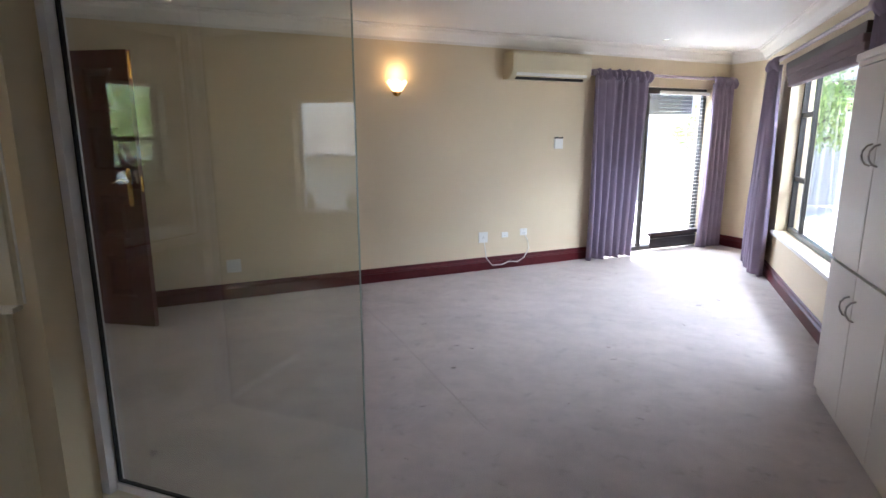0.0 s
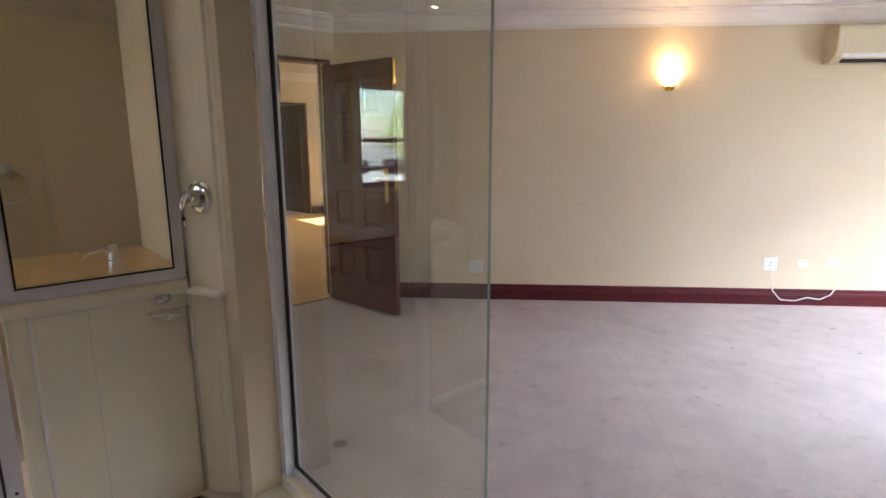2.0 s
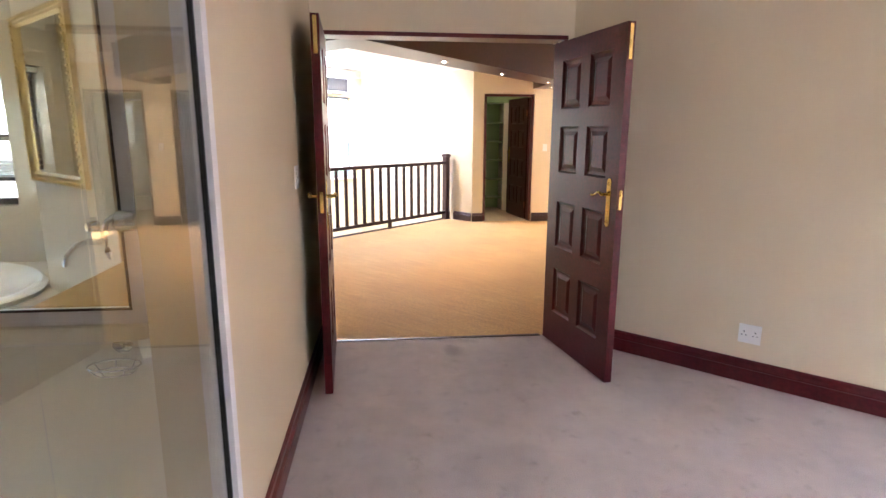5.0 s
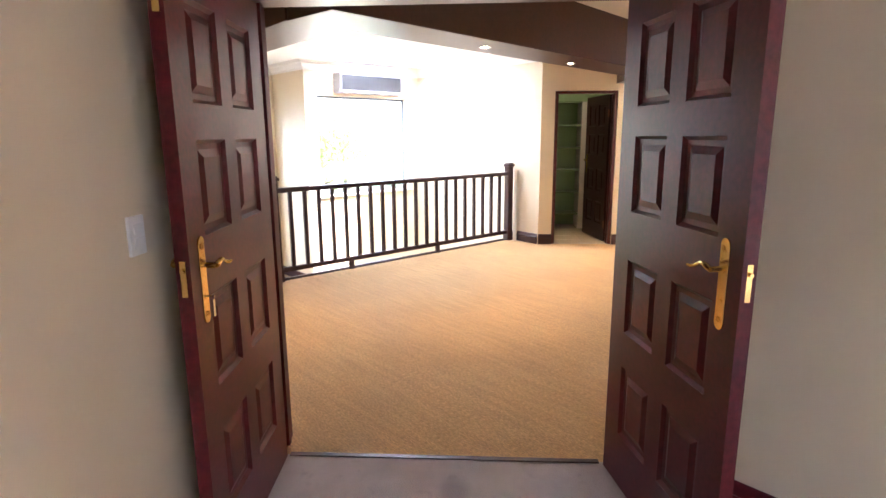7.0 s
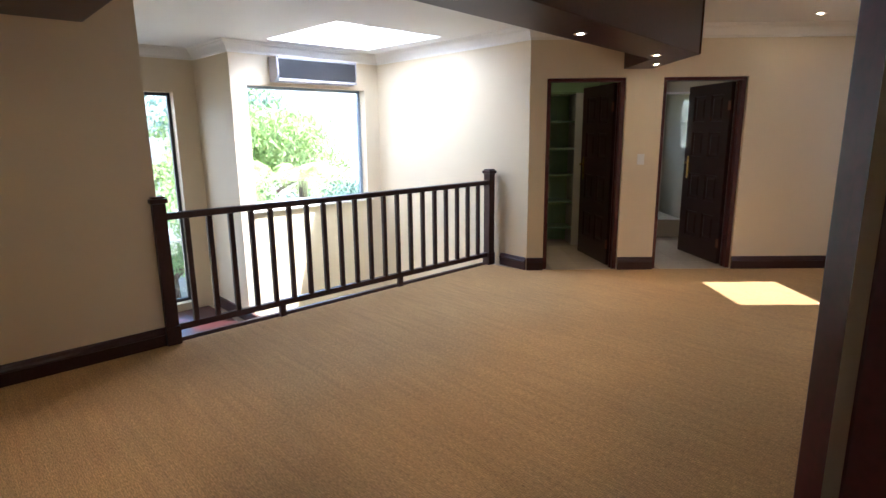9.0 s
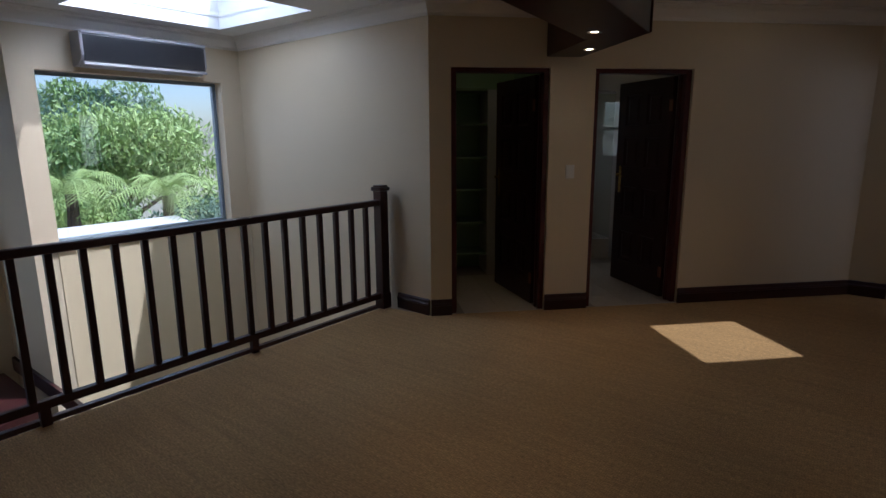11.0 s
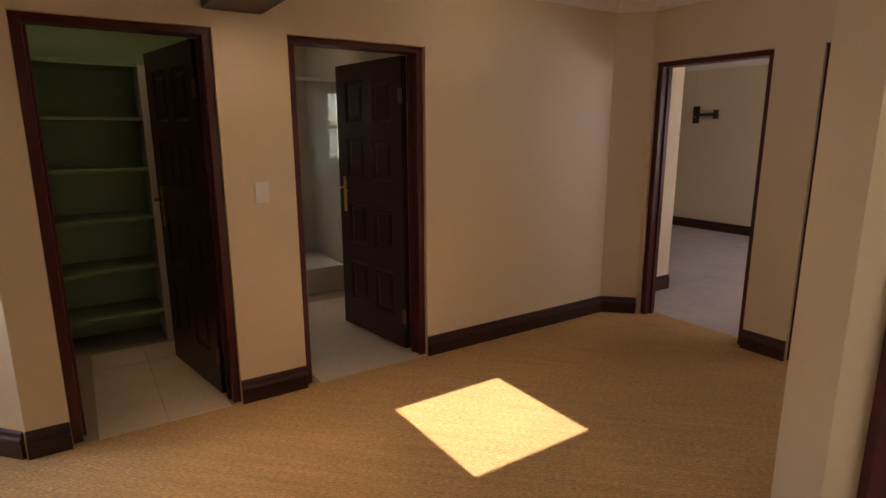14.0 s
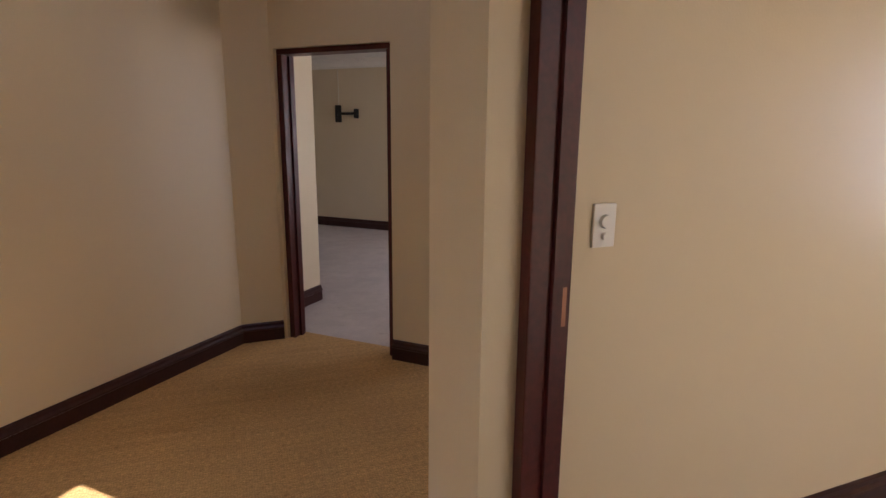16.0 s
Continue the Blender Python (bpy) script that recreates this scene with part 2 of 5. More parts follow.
WOODB = mat("dark stained beam wood", (0.045, 0.012, 0.009), 0.38, vary=0.3, scale=3, fine=0.2, bump_scale=35, gloss=0.38)
EDGE = mat("polished glass edge", (0.30, 0.38, 0.32), 0.3)
TANTILE = mat("tan wall tile", (0.44, 0.34, 0.22), 0.12, vary=0.10, scale=1.6)
MARBLE = mat("honey coloured marble", (0.66, 0.42, 0.18), 0.12, vary=0.22, scale=5, fine=0.1, bump_scale=18)
ACGREY = mat("silver grey plastic", (0.34, 0.33, 0.34), 0.35, vary=0.04)
# landing frames: mahogany darkened for the shade they stand in
WOODF = mat("shade-darkened frame mahogany", (0.068, 0.011, 0.010), 0.34, vary=0.3, scale=4, fine=0.2, bump_scale=45, gloss=0.35)
COPPER = mat("worn copper brown hinge metal", (0.30, 0.14, 0.09), 0.4, 0.8, vary=0.1)
MIRROR = mat("mirror silver", (0.9, 0.9, 0.88), 0.01, 1.0, vary=0.0)
GILT = mat("antique gold leaf", (0.50, 0.36, 0.14), 0.35, 0.8, vary=0.3, scale=20, bump=0.5, bump_scale=120)
WHITEG = mat("glossy white enamel", (0.82, 0.82, 0.80), 0.1, vary=0.01)
BARK = mat("grey brown bark", (0.12, 0.09, 0.06), 0.9, vary=0.3, scale=8, bump=0.6)
LEAFL = mat("light green leaves", (0.42, 0.54, 0.17), 0.5, vary=0.35, scale=0.8)
LEAFM = mat("green leaves", (0.28, 0.40, 0.13), 0.5, vary=0.35, scale=0.8)
LEAFD = mat("blue green leaves", (0.17, 0.27, 0.19), 0.5, vary=0.35, scale=0.8)
GROUND = mat("pale dry ground", (0.30, 0.28, 0.20), 0.9, vary=0.25, scale=0.3)
PAVE = mat("pale paving", (0.55, 0.52, 0.47), 0.8, vary=0.08, scale=1.0)
WHITEW = mat("white outside plaster", (0.72, 0.70, 0.66), 0.8, vary=0.05, scale=0.6)
ROOF = mat("grey concrete roof tile", (0.26, 0.23, 0.21), 0.8, vary=0.2, scale=2)


# ---------------------------------------------------------------- mesh helpers
def mesh_ob(name, bm, material, parent=None, smooth=False):
    bmesh.ops.recalc_face_normals(bm, faces=bm.faces)
    me = bpy.data.meshes.new(name)
    bm.to_mesh(me)
    bm.free()
    if smooth:
        me.shade_smooth()
        me.set_sharp_from_angle(angle=radians(40))
    for m in material if isinstance(material, (list, tuple)) else [material]:
        me.materials.append(m)
    ob = new(name, me)
    ob.parent = parent
    return ob


def part(name, bm, material, parent, label="", smooth=False):
    ob = mesh_ob(name, bm, material, parent, smooth)
    return tagged(ob, label)


def box(bm, x0, y0, z0, x1, y1, z1, m=None, bevel=0.0, mi=0):
    r = bmesh.ops.create_cube(bm, size=1.0)
    vs = r["verts"]
    t = Matrix.Translation(((x0 + x1) / 2, (y0 + y1) / 2, (z0 + z1) / 2)) @ Matrix.Diagonal((abs(x1 - x0), abs(y1 - y0), abs(z1 - z0), 1))
    bmesh.ops.transform(bm, matrix=t, verts=vs)
    faces = {f for v in vs for f in v.link_faces}
    if bevel:
        es = list({e for v in vs for e in v.link_edges})
        rr = bmesh.ops.bevel(bm, geom=es, offset=bevel, segments=2, affect="EDGES", profile=0.6)
        faces = {f for v in rr["verts"] for f in v.link_faces} | {f for f in faces if f.is_valid}
        vs = list({v for f in faces for v in f.verts})
    for f in faces:
        f.material_index = mi
    if m is not None:
        bmesh.ops.transform(bm, matrix=m, verts=vs)
    return vs


def cyl(bm, p0, p1, r0, r1=None, n=12, caps=True):
    p0, p1 = Vector(p0), Vector(p1)
    r1 = r0 if r1 is None else r1
    r = bmesh.ops.create_cone(bm, cap_ends=caps, segments=n, radius1=r0, radius2=r1, depth=(p1 - p0).length)
    q = (p1 - p0).to_track_quat("Z", "Y").to_matrix().to_4x4()
    bmesh.ops.transform(bm, matrix=Matrix.Translation((p0 + p1) / 2) @ q, verts=r["verts"])
    return r["verts"]


def tube(bm, pts, r, n=8):
    """A round bar along points."""
    pts = [Vector(p) for p in pts]
    rings = []
    for i, p in enumerate(pts):
        d = (pts[min(i + 1, len(pts) - 1)] - pts[max(i - 1, 0)]).normalized()
        q = d.to_track_quat("Z", "Y").to_matrix()
        rr = r[i] if isinstance(r, (list, tuple)) else r
        rings.append([bm.verts.new(p + q @ Vector((rr * math.cos(a), rr * math.sin(a), 0))) for a in (2 * math.pi * k / n for k in range(n))])
    for a, b in zip(rings, rings[1:]):
        for k in range(n):
            bm.faces.new((a[k], a[(k + 1) % n], b[(k + 1) % n], b[k]))
    bm.faces.new(rings[0][::-1])
    bm.faces.new(rings[-1])


def lathe(bm, profile, centre=(0, 0, 0), n=20, axis="z"):
    """Turns (radius, height) pairs round an axis through centre."""
    rings = []
    for r, h in profile:
        ring = []
        for k in range(n):
            a = 2 * math.pi * k / n
            v = (r * math.cos(a), r * math.sin(a), h)
            if axis == "x":
                v = (h, v[0], v[1])
            if axis == "y":
                v = (v[0], h, v[1])
            ring.append(bm.verts.new(Vector(centre) + Vector(v)))
        rings.append(ring)
    for a, b in zip(rings, rings[1:]):
        for k in range(n):
            bm.faces.new((a[k], a[(k + 1) % n], b[(k + 1) % n], b[k]))
    bm.faces.new(rings[0])
    bm.faces.new(rings[-1])


def frame_of(p0, p1):
    """Local frame of a wall: x runs from p0 to p1, y into the wall (away from the room, which lies on the right of the way), z up."""
    a, b = Vector((*p0, 0)), Vector((*p1, 0))
    x = (b - a).normalized()
    y = Vector((-x.y, x.x, 0))
    m = Matrix(((x.x, y.x, 0, a.x), (x.y, y.y, 0, a.y), (0, 0, 1, 0), (0, 0, 0, 1)))
    return m, (b - a).length


def wall(name, p0, p1, z0=0.0, z1=2.62, thick=0.2, holes=(), material=None, e0=0.0, e1=0.0):
    """A wall whose room face runs from p0 to p1 with the room on its right; holes: (s0, s1, z0, z1). e0, e1 lengthen its ends."""
    m, length = frame_of(p0, p1)
    xs = sorted({-e0, length + e1, *(v for h in holes for v in h[:2])})
    zs = sorted({z0, z1, *(v for h in holes for v in h[2:])})
    solid = {}
    for i in range(len(xs) - 1):
        for k in range(len(zs) - 1):
            cx, cz = (xs[i] + xs[i + 1]) / 2, (zs[k] + zs[k + 1]) / 2
            solid[i, k] = not any(h[0] < cx < h[1] and h[2] < cz < h[3] for h in holes)
    bm = bmesh.new()
    vert = {}

    def v(i, j, k):
        if (i, j, k) not in vert:
            vert[i, j, k] = bm.verts.new((xs[i], j * thick, zs[k]))
        return vert[i, j, k]
    for (i, k), s in solid.items():
        if not s:
            continue
        bm.faces.new((v(i, 0, k), v(i + 1, 0, k), v(i + 1, 0, k + 1), v(i, 0, k + 1)))
        bm.faces.new((v(i, 1, k), v(i, 1, k + 1), v(i + 1, 1, k + 1), v(i + 1, 1, k)))
        if not solid.get((i - 1, k)):
            bm.faces.new((v(i, 0, k), v(i, 0, k + 1), v(i, 1, k + 1), v(i, 1, k)))
        if not solid.get((i + 1, k)):
            bm.faces.new((v(i + 1, 0, k), v(i + 1, 1, k), v(i + 1, 1, k + 1), v(i + 1, 0, k + 1)))
        if not solid.get((i, k - 1)):
            bm.faces.new((v(i, 0, k), v(i, 1, k), v(i + 1, 1, k), v(i + 1, 0, k)))
        if not solid.get((i, k + 1)):
            bm.faces.new((v(i, 0, k + 1), v(i + 1, 0, k + 1), v(i + 1, 1, k + 1), v(i, 1, k + 1)))
    ob = mesh_ob(name, bm, material or WALL)
    ob.matrix_world = m
    return tagged(ob, "cream painted plaster wall", kind="structure")


def slab(name, poly, z, thick, material, label, up=True):
    """A level sheet with the given outline; its upper (or lower) face at z."""
    bm = bmesh.new()
    a = [bm.verts.new((x, y, z)) for x, y in poly]
    b = [bm.verts.new((x, y, z - thick if up else z + thick)) for x, y in poly]
    bm.faces.new(a)
    bm.faces.new(b[::-1])
    for i in range(len(a)):
        j = (i + 1) % len(a)
        bm.faces.new((a[i], b[i], b[j], a[j]))
    bmesh.ops.triangulate(bm, faces=[f for f in bm.faces if len(f.verts) > 4])
    return tagged(mesh_ob(name, bm, material), label, kind="structure")


def run(name, profile, p0, p1, material, label, z=0.0, m0=0.0, m1=0.0, kind="structure"):
    """A moulding along a wall from p0 to p1 (room on its right): profile of (out of the wall, height); m0, m1: mitre tangents at the ends."""
    m, length = frame_of(p0, p1)
    bm = bmesh.new()
    a = [bm.verts.new((0 + m0 * o, -o, z + h)) for o, h in profile]
    b = [bm.verts.new((length - m1 * o, -o, z + h)) for o, h in profile]
    n = len(profile)
    for i in range(n):
        j = (i + 1) % n
        bm.faces.new((a[i], a[j], b[j], b[i]))
    bm.faces.new(a[::-1])
    bm.faces.new(b)
    ob = mesh_ob(name, bm, material)
    ob.matrix_world = m
    return tagged(ob, label, kind=kind)


BASE = [(0, 0), (0.02, 0), (0.02, 0.085), (0.026, 0.09), (0.024, 0.10), (0.014, 0.112), (0.012, 0.13), (0.004, 0.14), (0, 0.14)]
CORN = [(0, -0.13), (0.012, -0.13), (0.014, -0.105), (0.03, -0.085), (0.055, -0.045), (0.085, -0.028), (0.09, -0.014), (0.11, -0.010), (0.11, 0), (0, 0)]


def rim(pts, z_ceil, base=(), closed=False, wood=None):
    """Cornice along the ways between points (room on the right), and skirting where base says so: {index: [(s0, s1), ...]}."""
    n = len(pts)
    for i in range(n if closed else n - 1):
        p0, p1 = Vector(pts[i]), Vector(pts[(i + 1) % n])
        d = (p1 - p0).normalized()

        m0 = m1 = 0.0
        if closed or i > 0:
            e = (p0 - Vector(pts[i - 1])).normalized()
            m0 = math.tan(math.atan2(e.x * d.y - e.y * d.x, e.dot(d)) / 2)
        if closed or i < n - 2:
            e = (Vector(pts[(i + 2) % n]) - p1).normalized()
            m1 = math.tan(math.atan2(d.x * e.y - d.y * e.x, d.dot(e)) / 2)
        run("cornice", CORN, p0, p1, CORNICE, "white moulded plaster cornice", z_ceil, -m0, -m1)
        if i in base:
            length = (p1 - p0).length
            for s0, s1 in base[i] or [(0, length)]:
                s1 = length if s1 is None else s1
                run("baseboard", BASE, p0 + d * s0, p0 + d * s1, wood or WOOD, "dark varnished mahogany skirting board", 0.0, -m0 if s0 == 0 else 0, -m1 if s1 == length else 0)


# ---------------------------------------------------------------- plan
ZB, ZL = 2.44, 2.58                           # ceilings of the bedroom and of the landing
B0, B1 = (-0.78, 2.05), (-3.23, 2.05)         # bedroom: end of the shower wall, corner at the double door
B2, B3, B4 = (-3.23, 3.77), (1.94, 8.94), (2.28, 8.60)
B5 = (2.28, 4.26)
P1, P2 = (-6.42, 0.98), (-8.88, 3.53)         # posts of the railing
L0 = (-5.30, -0.18)
L2, L3, L4, L5 = (-8.57, 3.93), (-8.57, 7.98), (-8.36, 8.19), (-5.0, 8.19)
BR, BL, BL2 = (-10.68, 2.07), (-9.12, 0.56), (-9.88, -0.18)
SW = (-8.2, -1.9)
N1, N2 = (-6.42, 6.60), (-3.40, 3.78)         # wall with the passage into the third room


def build_structure():
    n = (Vector(B3) - Vector(B2)).length
    wall("wall_door", B1, B2, z1=ZL, holes=[(0.03, 1.68, -1, 2.09)], thick=0.17)
    wall("wall_bedroom", B2, B3, z1=ZL, holes=[(n - 1.95, n - 0.30, 0.0, 2.0)], e0=0.12, e1=0.12)
    wall("wall_corner", B3, B4, z1=ZL, e0=0.05, e1=0.05)
    wall("wall_window", B4, B5, z1=ZL, holes=[(1.55, 3.75, 0.5, 2.02)], e0=0.1)
    wall("wall_shower_side", B0, B1, z1=ZL, thick=0.12, e1=0.17)
    slab("floor_bedroom", [(-0.75, -1.4), (-0.75, 2.06), (-3.24, 2.06), (-3.24, 3.77), (1.90, 9.0), (2.35, 8.6), (2.35, 4.26), (2.7, 4.26), (2.7, -1.4)], 0.0, 0.15, CARPET, "pinkish beige cut pile carpet with faint stains")
    slab("ceiling_bedroom", [(-3.9, -1.6), (-3.9, 1.0), (-3.26, 2), (-3.26, 3.8), (1.9, 9.1), (2.5, 9.0), (3.0, 8.5), (3.0, -1.6)], ZB, 0.13, CEIL, "white painted plaster ceiling", up=False)
    wall("wall_alcove", (2.2, 4.30), (2.7, 4.30), z1=ZL, thick=0.1)
    wall("wall_east", (2.66, 4.3), (2.66, -1.4), z1=ZL, e0=0.1)
    wall("wall_south", (2.66, -1.4), (-3.7, -1.4), z1=ZL, holes=[(3.5, 5.0, 0.65, 1.8)], e0=0.1)
    wall("wall_bath_west", (-3.7, -1.4), (-3.7, 0.43), z1=ZL, holes=[(0.28, 1.29, 0.93, 1.97), (1.56, 1.80, 0.93, 1.97)], material=WTILE, e0=0.1)
    wall("wall_bath_north", (-3.7, 0.43), (-3.0, 0.43), z1=ZL, material=WTILE)
    wall("wall_bath_mirror", (-3.0, 0.43), (-2.2, 1.23), z1=ZL, material=WTILE)
    wall("wall_bath_tiled", (-2.2, 1.23), (-2.2, 1.93), z1=ZL, material=TANTILE)
    slab("floor_bath", [(-3.8, -1.5), (-3.8, 1.93), (-0.75, 1.93), (-0.75, -1.5)], -0.004, 0.15, TILE, "cream ceramic floor tiles")
    # landing
    slab("floor_landing", [(-3.24, 2.12), (-3.24, 3.66), (-3.42, 3.80), (-5.1, 5.36), (-6.15, 6.40), (-6.0, 6.56), (-6.42, 6.65), (-5.2, 8.22), (-7.1, 8.36), (-8.36, 8.36), (-8.58, 8.0), (-8.58, 3.92), P2, P1, L0, (-3.4, 1.7), (-3.4, 2.12)], 0.0, 0.25, SISAL, "golden brown ribbed sisal carpet")
    wall("wall_landing_doors", L2, L3, z1=ZL, holes=[(0.18, 1.01, -1, 2.07), (1.40, 2.28, -1, 2.07)], e1=0.0)
    wall("wall_stair_right", BR, L2, z0=-2.7, z1=ZL, e0=0.2)
    wall("wall_chamfer", L3, L4, z1=ZL, e1=0.0)
    wall("wall_openings", L4, L5, z1=ZL, holes=[(0.03, 0.93, -1, 2.07), (1.23, 2.2, -1, 2.07)])
    wall("wall_window_void", BL, BR, z0=-2.7, z1=ZL, holes=[(0.08, 1.93, 0.60, 2.10), (0.16, 1.83, -2.4, -1.15)])
    wall("wall_void_return", BL2, BL, z0=-2.7, z1=ZL, thick=0.2)
    wall("wall_window_stair", SW, BL2, z0=-2.7, z1=ZL, holes=[(0.35, 2.12, -0.68, 2.05)])
    wall("wall_stair_left", L0, P1, z0=-2.7, z1=ZL, thick=0.14)
    wall("wall_stair_end", (-5.25, -0.18), SW, z0=-2.7, z1=ZL)
    wall("wall_landing_south", (-3.4, 1.75), L0, z1=ZL, thick=-0.1)
    wall("wall_passage", N1, N2, z1=ZL, holes=[(0.37, 1.92, -1, 2.07)], thick=0.24)
    wall("wall_third_room", (-6.03, 6.50), (-4.48, 8.05), z1=ZL, thick=0.1)
    slab("floor_third_room", [(-6.1, 6.60), (-5.0, 5.45), (-3.4, 4.1), (-3.0, 8.4), (-4.6, 8.4)], -0.003, 0.2, CARPET, "pinkish beige carpet")
    wall("wall_third_end", (-4.6, 8.3), (-2.6, 6.3), z1=ZL, holes=[(0.2, 0.75, 1.1, 2.0)])
    slab("floor_lower", [(-3.4, -3), (-3.5, 4.2), (-8.9, 4.2), (-12, 2.4), (-9, -3)], -2.7, 0.1, TILE, "pale tiled floor of the lower hall")
    slab("stair_landing", [(-9.80, -0.26), (-9.04, 0.48), (-7.9, 0.2), (-6.7, -0.9), SW], -0.78, 0.15, WOODK, "dark wooden half landing of the stairs")
    # far room
    slab("floor_far_room", [(-9.8, 8.36), (-4.5, 8.36), (-4.5, 12.6), (-12.5, 12.6), (-12.5, 8.36)], -0.002, 0.15, CARPET, "pinkish beige carpet")
    wall("wall_far_room", (-12.5, 12.57), (-6.0, 12.57), z1=ZL)
    wall("wall_far_side", (-8.70, 8.42), (-8.70, 9.12), z1=ZL, thick=0.12)
    wall("wall_far_west", (-12.5, 8.5), (-12.5, 12.57), z1=ZL)
    wall("wall_far_east", (-6.0, 12.57), (-6.0, 8.42), z1=ZL, holes=[(0.8, 3.0, 0.8, 2.1)])
    wall("wall_far_inner", (-8.82, 8.5), (-12.5, 8.5), z1=ZL, thick=0.05)
    # closet and bathroom behind the two doors
    slab("floor_closet", [(-8.58, 4.0), (-8.58, 5.1), (-11.0, 5.1), (-11.0, 2.4)], -0.003, 0.15, TILE, "pale floor tiles")
    slab("floor_small_bath", [(-8.58, 5.2), (-8.58, 6.6), (-11.6, 6.6), (-11.6, 5.2)], -0.003, 0.15, TILE, "pale floor tiles")
    wall("wall_closet_back", (-10.35, 2.6), (-10.35, 5.12), z1=ZL, material=GREEN)
    wall("wall_closet_left", (-8.78, 4.035), (-10.45, 2.56), z1=ZL, material=GREEN, thick=0.01)
    wall("wall_closet_right", (-10.35, 5.12), (-8.77, 5.12), z1=ZL, thick=0.08, material=GREEN)
    wall("wall_small_bath_left", (-8.77, 5.22), (-11.4, 5.22), z1=ZL, thick=-0.01 + 0.03, material=WTILE)
    wall("wall_small_bath_back", (-11.4, 5.22), (-11.4, 6.5), z1=ZL, holes=[(0.2, 1.0, 1.2, 2.0)], material=WTILE)
    wall("wall_small_bath_right", (-11.4, 6.45), (-8.77, 6.45), z1=ZL, thick=0.1, material=WTILE)


def ceiling_landing():
    """Level ceiling with the square roof light over the stair well and the small one over the landing."""
    out = [(-5.2, -0.35), (-3.28, 1.75), (-3.28, 3.9), (-2.4, 6.4), (-4.5, 8.5), (-5.9, 8.5), (-5.9, 12.8), (-12.7, 12.8), (-12.7, 3), (-11.2, 2.2), (-9.9, -0.6), (-8.3, -2.2)]
    a = [(-9.12, 1.02), (-10.12, 2.02), (-9.14, 3.00), (-8.14, 2.00)]
    # unseen opening, placed so the sun falls as a patch on the landing floor
    b = [(-7.89, 6.79), (-7.89, 7.61), (-7.12, 7.61), (-7.12, 6.79)]
    m = bpy.data.meshes.new("tmp")
    bm = bmesh.new()
    loops = []
    for poly in (out, a, b):
        vs = [bm.verts.new((x, y, ZL)) for x, y in poly]
        loops.append([bm.edges.new((vs[i], vs[(i + 1) % len(vs)])) for i in range(len(vs))])
    bmesh.ops.triangle_fill(bm, edges=[e for l in loops for e in l], use_beauty=True)
    doomed = []
    for f in bm.faces:
        c = f.calc_center_median()
        for poly in (a, b):
            cx, cy = sum(p[0] for p in poly) / 4, sum(p[1] for p in poly) / 4
            if abs(c.x - cx) < 0.9 and abs(c.y - cy) < 0.9 and all((poly[(i + 1) % 4][0] - poly[i][0]) * (c.y - poly[i][1]) - (poly[(i + 1) % 4][1] - poly[i][1]) * (c.x - poly[i][0]) < 0 for i in range(4)):
                doomed.append(f)
    bmesh.ops.delete(bm, geom=doomed, context="FACES_ONLY")
    bpy.data.meshes.remove(m)
    ob = mesh_ob("ceiling_landing", bm, CEIL)
    tagged(ob, "white painted plaster ceiling with two roof light openings", kind="structure")
    sol = ob.modifiers.new("thick", "SOLIDIFY")
    sol.thickness, sol.offset = 0.12, 0
    ob.location.z = 0.06
    for poly, h in ((a, 0.5), (b, 0.18)):
        bm = bmesh.new()
        c = Vector((sum(p[0] for p in poly) / 4, sum(p[1] for p in poly) / 4, 0))
        for i in range(4):
            p, q = Vector((*poly[i], 0)), Vector((*poly[(i + 1) % 4], 0))
            po, qo = p + (p - c).normalized() * 0.06, q + (q - c).normalized() * 0.06
            vs = [bm.verts.new(v + Vector((0, 0, z))) for z in (ZL + 0.1, ZL + h) for v in (p, q, qo, po)]
            for f in ((0, 1, 5, 4), (2, 3, 7, 6), (0, 4, 7, 3), (1, 2, 6, 5), (4, 5, 6, 7), (0, 3, 2, 1)):
                bm.faces.new([vs[k] for k in f])
        tagged(mesh_ob("roof_light_shaft", bm, CEIL), "white painted roof light upstand", kind="structure")
        bm = bmesh.new()
        vs = [bm.verts.new((x, y, ZL + h + 0.004)) for x, y in poly]
        bm.faces.new(vs)
        g = tagged(mesh_ob("roof_light_pane", bm, OPAL if h > 0.3 else TINT), "translucent roof light pane", kind="structure")
        g.visible_shadow = h < 0.3


build_structure()
ceiling_landing()


def skirt(p0, p1, spans=None, wood=None):
    p0, p1 = Vector(p0), Vector(p1)
    d, n = (p1 - p0).normalized(), (p1 - p0).length
    for s0, s1 in spans or [(0, n)]:
        run("baseboard", BASE, p0 + d * s0, p0 + d * (n if s1 is None else s1), wood or WOODK, "dark varnished mahogany skirting board")


nb = (Vector(B3) - Vector(B2)).length
rim([(-0.78, 2.05), B1, B2, B3, B4, B5], ZB)
skirt(B0, B1, [(0.02, 2.42)], WOOD)
skirt(B2, B3, [(0, nb - 2.0), (nb - 0.28, nb)], WOOD)
skirt(B3, B4, None, WOOD)
skirt(B4, B5, None, WOOD)
rim([SW, BL2, BL, BR, L2, L3, L4, (-6.2, 8.19)], ZL)
skirt(BR, L2, [(2.42, 2.80)])
skirt(L2, L3, [(0, 0.179), (1.011, 1.399), (2.281, 4.04)])
skirt(L3, L4)
skirt(L4, L5, [(0.931, 1.229)])
run("baseboard", BASE, L0, P1, WOODK, "dark varnished mahogany skirting board")
skirt(N1, N2, [(2.02, 3.95)])
skirt((-6.03, 6.50), (-4.48, 8.05), [(0.06, 2.1)])
skirt((-12.5, 12.57), (-6.0, 12.57))
